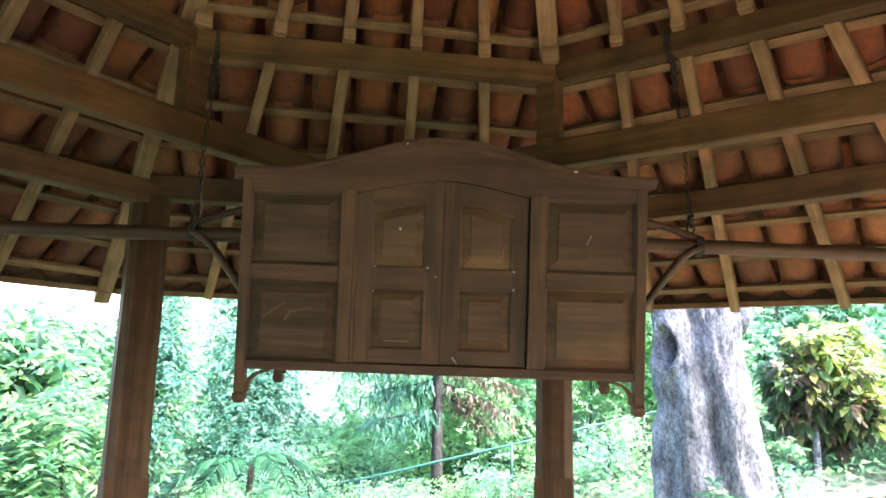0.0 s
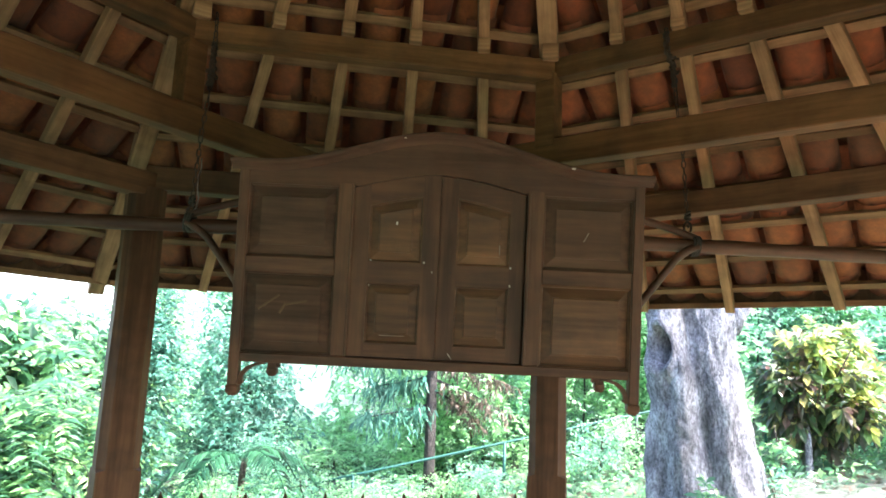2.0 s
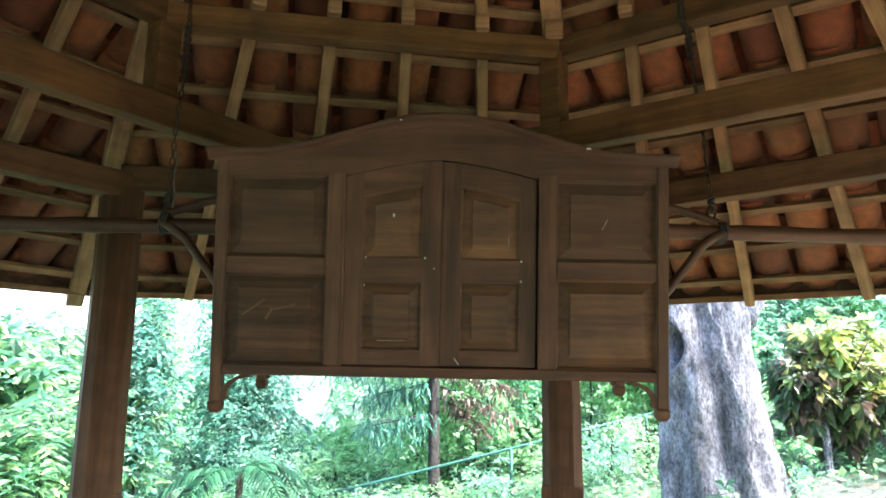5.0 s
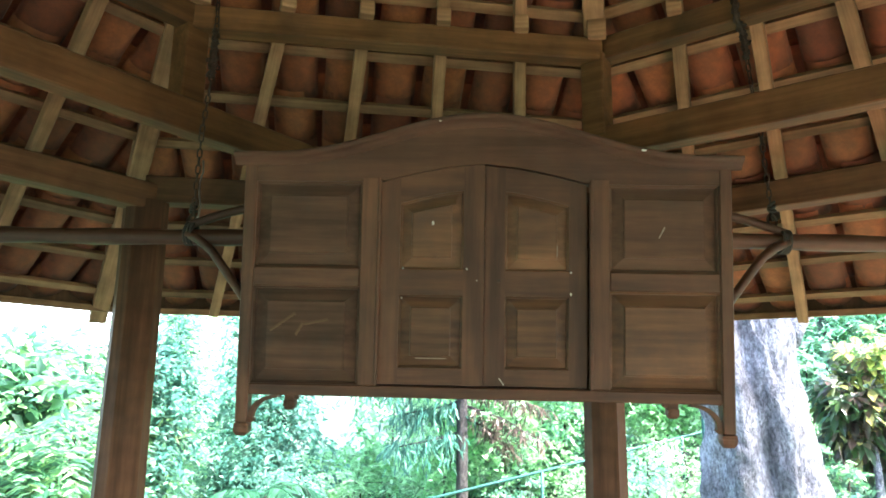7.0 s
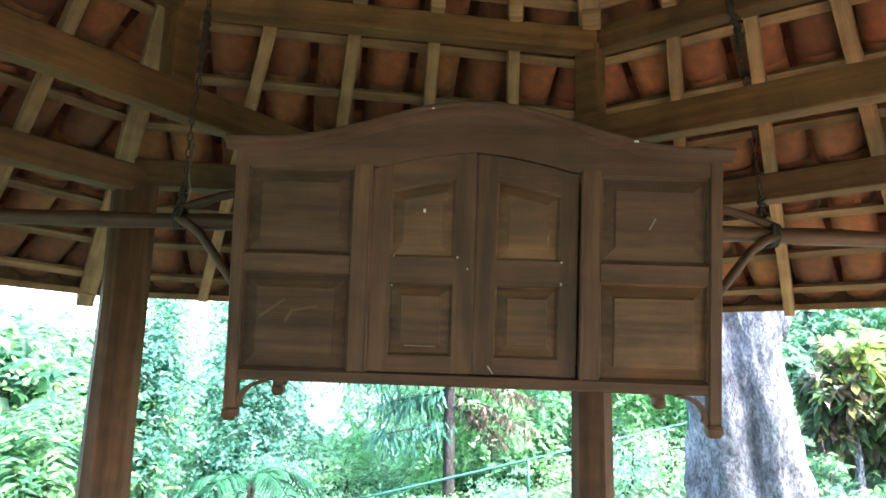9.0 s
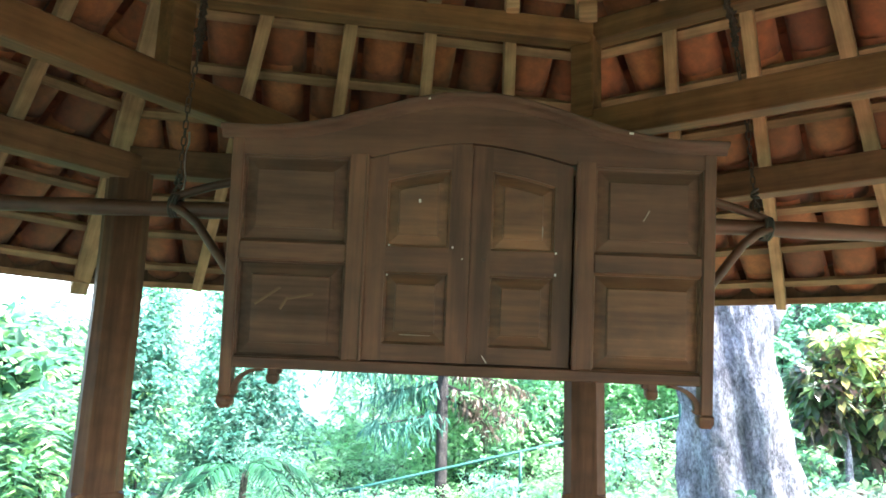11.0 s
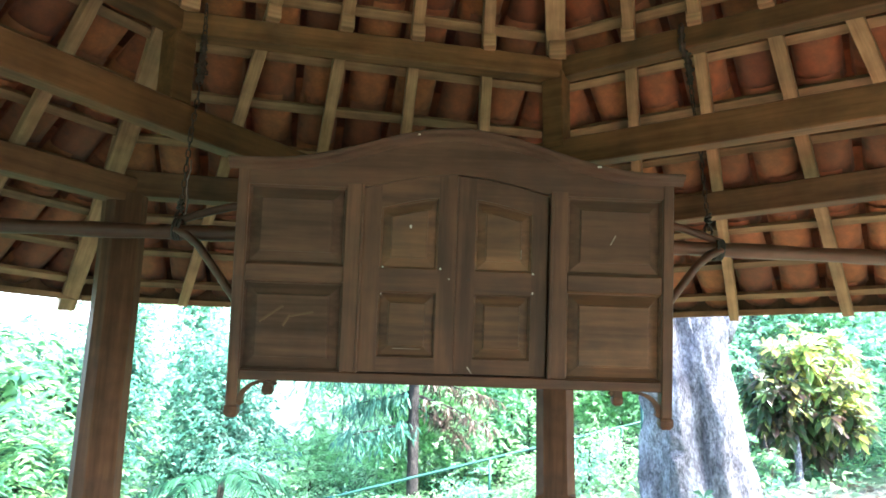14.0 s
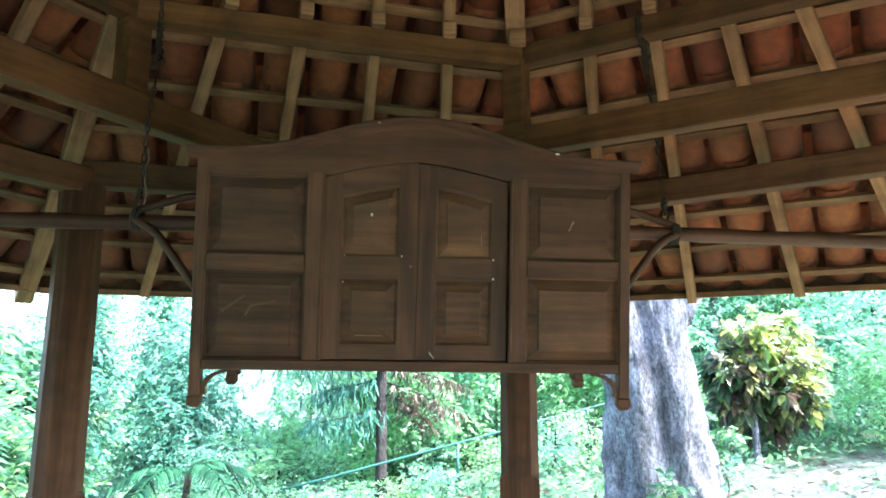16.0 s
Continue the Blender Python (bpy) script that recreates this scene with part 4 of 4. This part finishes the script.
    part("crown", leaf_mesh("crown", pos, way, size, LEAF, 0.5), LEAF, t)
    pts_ = crown_points(r, (0.6, 0.8, 6.6), (2.0, 1.8, 1.0), 9, 34)
    pos, way, size = sprays(r, pts_, 12, 0.5, 0.17)
    part("crown", leaf_mesh("crown", pos, way, size, LEAF, 0.45), LEAF, t)
    return t


big_trunk()


def croton():
    x, y = 5.80, 6.4
    z = ground_z(x, y)
    t = empty("croton_shrub", Matrix.Translation((x, y, z)))
    tagged(t, "croton shrub with yellow, green and maroon leaves on bare stem", "shrub")
    r = np.random.default_rng(21)
    part("stem", trunk_mesh(r, (-0.46, -0.42, -0.1), (-0.16, 0.05, 0.95), 0.042, 0.03, 8, 0.05)[0], BARK_PALE, t, "pale bare stem", smooth=True)
    for i in range(9):
        a = math.tau * i / 9
        part("branch", trunk_mesh(r, (-0.18, 0, 0.5), (0.55 * math.cos(a), 0.5 * math.sin(a), 0.9 + 0.6 * ((i * 37) % 10) / 10), 0.018, 0.008, 6, 0.1, 5)[0], BARK_DARK, t, smooth=True)
    lobes = ((-0.36, 0.0, 1.05, 0.34), (-0.10, 0.0, 1.42, 0.36), (0.34, 0.05, 1.46, 0.34), (0.56, 0.1, 1.02, 0.36), (0.16, -0.2, 1.0, 0.46), (-0.22, 0.2, 0.80, 0.36), (0.34, -0.15, 0.64, 0.32), (-0.34, 0.05, 0.66, 0.26), (0.06, 0.1, 0.50, 0.30))
    young, old = ([], [], []), ([], [], [])
    for lx, ly, lz, lr in lobes:
        for i in range(42):
            d = r.normal(0, 1, 3)
            d /= np.linalg.norm(d)
            c = np.array([lx, ly, lz]) + d * lr * r.uniform(0.6, 1.05)
            if c[2] < 0.24 or (c[2] < 0.62 and -0.42 < c[0] < -0.16 and c[1] < 0.0):
                continue
            # yellower leaves towards the top and right, maroon and dark green elsewhere
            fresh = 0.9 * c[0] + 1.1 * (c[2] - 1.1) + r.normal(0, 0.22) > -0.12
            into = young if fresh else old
            spin = r.uniform(0, math.tau)
            axis = d + np.array([0, 0, 0.55 if fresh else 0.1])
            axis /= np.linalg.norm(axis)
            u = np.cross(axis, [0.3, 0.2, 0.9])
            u /= np.linalg.norm(u)
            w_ = np.cross(axis, u)
            for k in range(13):
                a = spin + 2.4 * k
                lean = 0.35 + 0.09 * k
                into[0].append(c - axis * 0.006 * k)
                into[1].append((u * math.cos(a) + w_ * math.sin(a)) * lean + axis * (1.0 - 0.06 * k))
                into[2].append(r.uniform(0.13, 0.23))
    for (pos, way, size), lm, lab in ((young, LEAF_CROTON, "glossy yellow and green leaves"), (old, LEAF_CROTON_DARK, "maroon and dark green leaves")):
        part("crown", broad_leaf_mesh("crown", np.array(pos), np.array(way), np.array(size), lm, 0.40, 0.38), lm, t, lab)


croton()

def hanging_leaves(r, bough, count, length, spread):
    """Long leaves drooping from twigs along a bough."""
    pos, way, size = [], [], []
    for i in range(count):
        t = r.uniform(0.12, 1.0)
        k = t * (len(bough) - 1)
        p = np.array(bough[int(k)]) + (np.array(bough[min(int(k) + 1, len(bough) - 1)]) - np.array(bough[int(k)])) * (k % 1)
        side = r.normal(0, 1, 3) * np.array([1, 1, 0.5])
        side /= np.linalg.norm(side)
        reach = spread * r.uniform(0.1, 1.0)
        for m_ in range(4):
            q = p + side * reach * (0.4 + 0.2 * m_) - np.array([0, 0, 1]) * (0.25 * reach * m_ * 0.5)
            pos.append(q + r.normal(0, 0.02, 3))
            way.append(np.array([side[0] * 0.5, side[1] * 0.5, -0.75]) + r.normal(0, 0.35, 3))
            size.append(length * r.uniform(0.6, 1.2))
    return np.array(pos), np.array(way), np.array(size)


def slender_tree(x, y):
    """A straight dark tree: green leaves droop on one side, a withered bough on the other."""
    r = np.random.default_rng(31)
    z = ground_z(x, y)
    t = empty("slender_tree", Matrix.Translation((x, y, z)))
    tagged(t, "slender dark tree with drooping green leaves and a withered bough", "tree")
    part("trunk", trunk_mesh(r, (0, 0, -0.1), (-0.06, 0.05, 6.0), 0.085, 0.05, 12, 0.03, 14)[0], BARK_GREY, t, smooth=True)
    h = 1.28 - z
    boughs = (((-0.02, 0, h + 1.0), (-1.9, 0.1, h + 0.75)), ((-0.02, 0, h + 0.55), (-1.2, -0.3, h + 0.45)), ((-0.02, 0, h + 0.25), (-0.8, 0.3, h + 0.05)), ((0, 0, h + 1.3), (1.6, 0.4, h + 1.0)), ((0, 0, h - 0.15), (-0.9, -0.1, h - 0.35)), ((0, 0, h + 1.9), (-1.2, 0.5, h + 2.2)), ((0, 0, h + 2.4), (1.0, -0.4, h + 3.0)))
    for a, b in boughs:
        bm, line = trunk_mesh(r, a, b, 0.022, 0.007, 6, 0.18, 8)
        limb = part("limb", bm, BARK_GREY, t, smooth=True)
        pos, way, size = hanging_leaves(r, line, 105, 0.15, 0.38)
        part("foliage", leaf_mesh("foliage", pos, way, size, LEAF_DARK, 0.22, 0.2), LEAF_DARK, limb)
    for a, b in (((0.02, 0, h + 0.42), (1.25, 0.0, h + 0.12)), ((0.02, 0, h + 0.2), (1.05, -0.2, h - 0.25)), ((0.02, 0, h + 0.05), (0.75, 0.1, h - 0.45)), ((0.02, 0, h + 0.55), (0.9, 0.2, h + 0.55))):
        bm, line = trunk_mesh(r, a, b, 0.018, 0.005, 6, 0.22, 8)
        limb = part("withered_bough", bm, BARK_GREY, t, smooth=True)
        pos, way, size = hanging_leaves(r, line, 62, 0.13, 0.20)
        part("foliage", leaf_mesh("foliage", pos, way, size, LEAF_DRY, 0.24, 0.2), LEAF_DRY, limb, "curled grey-brown dry leaves")


slender_tree(1.48, 8.75)


def at_az(az, dist):
    return -0.26 + dist * math.sin(radians(az)), -1.29 + dist * math.cos(radians(az))


# undergrowth and trees round the clearing: bearing, distance, height above ground, spread, leaf kind
BUSHES = [
    (-22, 9.5, 3.2, 1.3, LEAF, "leafy green shrub with broad fresh leaves", 0.27),
    (-18, 8.4, 2.7, 1.0, LEAF, "green shrub with long drooping leaves on the slope", 0.22),
    (-16, 10.5, 3.7, 1.0, LEAF, "dense green bushy tree on the slope", 0.2),
    (-11.9, 10.2, 4.1, 0.62, LEAF_DARK, "bushy dark green tree with small leaves", 0.12),
    (-12.4, 11.2, 5.6, 0.75, LEAF_FRESH, "tall yellow-green sapling with airy leaves", 0.16),
    (-6.2, 14.0, 5.2, 1.0, LEAF_PALE_HAZED, "feathery tree far down the slope, haze put into its pale leaf colour", 0.13),
    (-5.2, 11.5, 3.1, 1.1, LEAF_DARK, "dark green small tree with dense crown", 0.13),
    (-2.4, 9.6, 1.5, 0.7, LEAF_PALE_HAZED, "low pale green undergrowth shrub", 0.12),
    (9.6, 12.5, 3.2, 1.0, LEAF_FRESH, "green young tree behind the fence", 0.14),
    (8.2, 11.0, 2.3, 0.8, LEAF_FRESH, "pale ferny shrub beside the rail", 0.12),
    (9, 13.0, 3.2, 1.4, LEAF_FRESH, "pale green young tree behind the fence", 0.13),
    (14, 11.6, 2.9, 1.2, LEAF_FRESH, "light green vine-covered shrub by the fence", 0.12),
    (19, 11.6, 3.3, 1.1, LEAF_FRESH, "green leafy sapling clump by the fence", 0.13),
    (13, 11.3, 2.2, 0.8, LEAF_PALE_HAZED, "pale green creeper-covered shrub along the handrail", 0.09),
    (17, 11.7, 2.2, 0.9, LEAF_PALE_HAZED, "light green creeper-covered shrub along the handrail", 0.09),
    (21.5, 11.7, 2.4, 0.9, LEAF_FRESH, "green creeper-covered shrub along the handrail", 0.09),
    (25, 12.0, 2.7, 0.9, LEAF_FRESH, "light green creeper-covered shrub near the old tree", 0.09),
    (24, 12.6, 3.5, 1.3, LEAF_FRESH, "light green sapling clump behind the fence", 0.13),
    (4.2, 9.9, 0.55, 0.7, LEAF_FRESH, "low light green fern clump below the handrail", 0.10),
    (7.5, 9.9, 0.5, 0.7, LEAF_PALE_HAZED, "low pale green fern clump below the handrail", 0.10),
    (10.5, 10.2, 0.5, 0.6, LEAF_FRESH, "low light green fern clump under the handrail", 0.10),
    (14.5, 9.9, 0.55, 0.6, LEAF_PALE_HAZED, "low pale green fern clump under the handrail", 0.09),
    (19.5, 9.8, 0.65, 0.6, LEAF_FRESH, "low bright green weed clump under the handrail", 0.09),
    (22.5, 9.7, 0.7, 0.6, LEAF_PALE_HAZED, "low pale green weed clump under the handrail", 0.09),
    (25.5, 9.9, 0.8, 0.5, LEAF_FRESH, "low bright green weed clump near the old tree", 0.09),
    (-7.0, 9.2, 1.3, 0.8, LEAF_FRESH, "bright green fern clump on the slope", 0.11),
    (-3.5, 9.0, 1.0, 0.7, LEAF_PALE_HAZED, "pale green fern clump on the slope", 0.10),
    (1.0, 9.1, 0.9, 0.8, LEAF_FRESH, "sunlit green fern clump below the handrail", 0.10),
    (37, 11.3, 1.3, 0.9, LEAF_FRESH, "sunlit pale fern clump behind the croton", 0.11),
    (42, 11.6, 1.4, 1.0, LEAF_PALE_HAZED, "pale green fern clump by the wire fence", 0.11),
    (46.5, 11.0, 1.7, 0.8, LEAF_FRESH, "feathery yellow-green shrub by the wire fence", 0.10),
    (2.0, 13.5, 0.8, 1.4, LEAF_FRESH, "low pale undergrowth far down the slope", 0.22),
    (5.0, 15.0, 0.9, 1.5, LEAF_FRESH, "low sunlit undergrowth far down the slope", 0.22),
    (-1.0, 16.0, 1.0, 1.6, LEAF_FRESH, "low pale green undergrowth far behind", 0.22),
    (-6.5, 7.6, 1.25, 0.55, LEAF, "leafy green weed clump beside the palm", 0.13),
    (-9.5, 7.8, 1.0, 0.6, LEAF, "leafy green weed clump on the slope", 0.13),
    (28, 11.8, 3.2, 1.2, LEAF_FRESH, "green shrub behind the old tree", 0.14),
    (34, 13.0, 4.2, 1.5, LEAF_PALE_HAZED, "tall green shrub behind the croton", 0.15),
    (40, 14.5, 4.4, 1.8, LEAF_FRESH, "pale green spreading tree on the bank", 0.15),
    (46, 13.0, 3.0, 1.6, LEAF_PALE_HAZED, "pale green feathery shrub on the bank", 0.14),
    (52, 11.0, 3.4, 1.6, LEAF_FRESH, "green shrub on the bank", 0.15),
    (-30, 11.0, 3.8, 1.7, LEAF, "tall green leafy tree on the slope", 0.17),
    (-37, 10.0, 3.8, 1.7, LEAF_DARK, "dark green leafy tree on the slope", 0.16),
]
for i, (az, d, h, sp, lm, lab, lf) in enumerate(BUSHES):
    x, y = at_az(az, d)
    tree("shrub" if h < 3.3 else "small_tree", lab, x, y, h, (sp, sp, h * 0.5), int((4800 if az > 0 else 7000) * sp * max(h, 0.8) / 3 * (1.7 if h < 1.6 else 1.0)), lf * (0.62 if h < 1.6 else 0.85), lm, 100 + i, 0.022, 9, "shrub" if h < 3.3 else "tree", 10, 0.38, i % 3 == 1, 4, BARK_GREY, 0.15, 0.3 if i % 3 == 1 else 0.45)

# a belt of undergrowth behind them
for i in range(20):
    az = -44 + 5.4 * i
    if -2.5 < az < 4:
        continue
    d = 14.0 + 3.0 * ((i * 7) % 5) / 5
    x, y = at_az(az, d)
    h = (2.7 if az < -3 else 4.4) + 1.2 * ((i * 3) % 4) / 4
    # paler leaf colours, chosen by bearing, stand in for haze and brighter daylight
    tree("thicket_shrub", "tall pale green thicket shrub behind the clearing", x, y, h, (1.7, 1.7, h * 0.5), 6000, 0.16, (LEAF_PALE_HAZED, LEAF, LEAF_PALE_HAZED, LEAF_DARK if az < 0 else LEAF_PALE_HAZED)[i % 4] if not 4 < az < 30 else LEAF_FRESH, 500 + i, 0.03, 11, "shrub", 10, 0.5, i % 2 == 0, 3, None, 0.15)

# taller trees farther back, all round the clearing
for i in range(26):
    az = -180 + 360 * (i + 0.3 * (i % 3)) / 26
    if -4 < az < 7:
        continue
    d = 19 + 5 * ((i * 7) % 5) / 5
    x, y = at_az(az, d)
    h = (3.0 if -48 < az < -2 else 7.5) + 1.6 * ((i * 3) % 4) / 4
    # pale leaves between 0 and 60 degrees carry the haze in their colour
    tree("forest_tree", "tall green forest tree closing the clearing", x, y, h, (2.6, 2.6, h * 0.44), 5200, 0.24, (LEAF, LEAF_PALE_HAZED, LEAF_PALE_HAZED if 0 < az < 60 else LEAF_DARK)[i % 3], 300 + i, 0.16, 12, "tree", 10, 0.7, limbs=5, low=0.3)

# low ground cover and fallen leaves
r = np.random.default_rng(77)
pos, way, size = [], [], []
while len(pos) < 19000:
    x, y = r.uniform(-9, 12), r.uniform(4.2, 14)
    if noise.noise((x * 0.5, y * 0.5, 1.0)) < -0.22 and x > 1:
        continue
    pos.append((x, y, ground_z(x, y) + r.uniform(0, 0.18)))
    way.append((r.normal(), r.normal(), r.uniform(0.2, 1.2)))
    size.append(r.uniform(0.07, 0.16))
ob = part("ground_cover", leaf_mesh("ground_cover", np.array(pos), np.array(way), np.array(size), LEAF, 0.4), LEAF)
tagged(ob, "low green weeds covering the earth", "weeds", "", "stuff")
pos, way, size = [], [], []
while len(pos) < 9000:
    x, y = r.uniform(-8, 12), r.uniform(4.2, 13)
    pos.append((x, y, ground_z(x, y) + 0.012))
    way.append((r.normal(), r.normal(), r.uniform(0.0, 0.25)))
    size.append(r.uniform(0.04, 0.11))
ob = part("fallen_leaves", leaf_mesh("fallen_leaves", np.array(pos), np.array(way), np.array(size), LEAF_DRY, 0.5, 0.05), LEAF_DRY)
tagged(ob, "brown fallen leaves scattered on the ground", "leaf litter", "", "stuff")

# ---- green handrail fence running down the slope ----
fence = empty("handrail_fence", Matrix.Translation((0, 8.35, 0)))
tagged(fence, "green painted steel handrail fence running down the slope", "fence")


def rail_z(x):
    return 1.07 + (x - 4.3) * 0.222


part("top_rail", tube([(-3.5, 0, rail_z(-3.5)), (1.0, 0, rail_z(1.0)), (4.45, 0, rail_z(4.45)), (9.3, 0, rail_z(9.3))], 0.018, 10), GREEN_PAINT, fence, smooth=True)
for x in (-3.4, -1.6, 0.4, 2.45, 4.4, 6.45, 8.45):
    g = ground_z(x, 8.35)
    part("fence_post", tube([(x, 0, g - 0.1), (x, 0, rail_z(x))], 0.022, 10), GREEN_PAINT, fence, smooth=True)
# tall post with wires beyond it
wire = empty("wire_fence", Matrix.Translation((0, 0, 0)))
tagged(wire, "thin green wire fence with tall slim posts", "fence")
posts = [(4.15, 7.3), (6.3, 10.6), (8.6, 11.6), (11.0, 12.2)]
for x, y in posts:
    g = ground_z(x, y)
    part("fence_post", tube([(x, y, g - 0.1), (x, y, g + 1.5)], 0.025, 8), GREEN_PAINT, wire, smooth=True)
for h in (0.5, 0.95, 1.42):
    part("wire", tube([(x, y, ground_z(x, y) + h) for x, y in posts], 0.008, 6), GREEN_PAINT, wire, smooth=True)


def frond_palm(x, y, height, fronds, length, seed, label):
    """A short palm-like plant with arching feathered fronds."""
    r = np.random.default_rng(seed)
    t = empty("frond_palm", Matrix.Translation((x, y, ground_z(x, y))))
    tagged(t, label, "palm", "palms")
    part("trunk", trunk_mesh(r, (0, 0, -0.1), (0.05, 0, height), 0.05, 0.035, 8, 0.05)[0], BARK_DARK, t, smooth=True)
    for i in range(fronds):
        a = math.tau * i / fronds + r.uniform(-0.3, 0.3)
        rise = r.uniform(0.25, 0.8)
        line = []
        for k in range(22):
            s_ = k / 21
            out = length * s_
            line.append(np.array([math.cos(a) * out, math.sin(a) * out, height + length * (rise * s_ - 1.05 * s_ * s_)]))
        pos, way, size = [], [], []
        side = np.array([-math.sin(a), math.cos(a), 0])
        for k in range(2, 22):
            for s_ in (-1, 1):
                pos.append(line[k])
                way.append(side * s_ + np.array([math.cos(a), math.sin(a), 0]) * 0.5 - np.array([0, 0, 0.35]))
                size.append(0.34 * math.sin(math.pi * (0.12 + 0.8 * k / 22)) * length / 1.3)
        frond = part("frond", leaf_mesh("frond", np.array(pos), np.array(way), np.array(size), LEAF_PALM, 0.2, 0.35), LEAF_PALM, t)
        part("rib", tube([tuple(q_) for q_ in line[::3]], 0.008, 5), LEAF_PALM, frond)


frond_palm(-0.95, 7.1, 1.2, 6, 0.9, 41, "short palm with arching feathery green fronds on the slope")
frond_palm(-3.1, 7.0, 1.0, 8, 1.0, 42, "low palm with arching pale fronds beside the pavilion")
tree("seedling_bush", "small green weed growing at the old tree's foot", 3.42, 4.86, 0.62, (0.22, 0.22, 0.3), 160, 0.11, LEAF, 61, 0.012, 4, "weed", 8, 0.16, limbs=3)
tree("seedling_bush", "leafy green weed beside the croton", 4.95, 6.0, 0.8, (0.2, 0.2, 0.36), 130, 0.12, LEAF, 62, 0.012, 4, "weed", 8, 0.2, limbs=3)
tree("seedling_bush", "leafy green weed at the pale trunk", 4.25, 5.1, 0.5, (0.2, 0.18, 0.22), 90, 0.09, LEAF_PALE_HAZED, 63, 0.012, 4, "weed", 8, 0.18, limbs=3)
tree("grey_tree", "tall grey-stemmed tree behind the fence", 7.45, 9.5, 8.0, (1.6, 1.4, 1.4), 420, 0.16, LEAF_PALE_HAZED, 64, 0.12, 8, limbs=5, bark_=BARK_PALE, low=0.6)
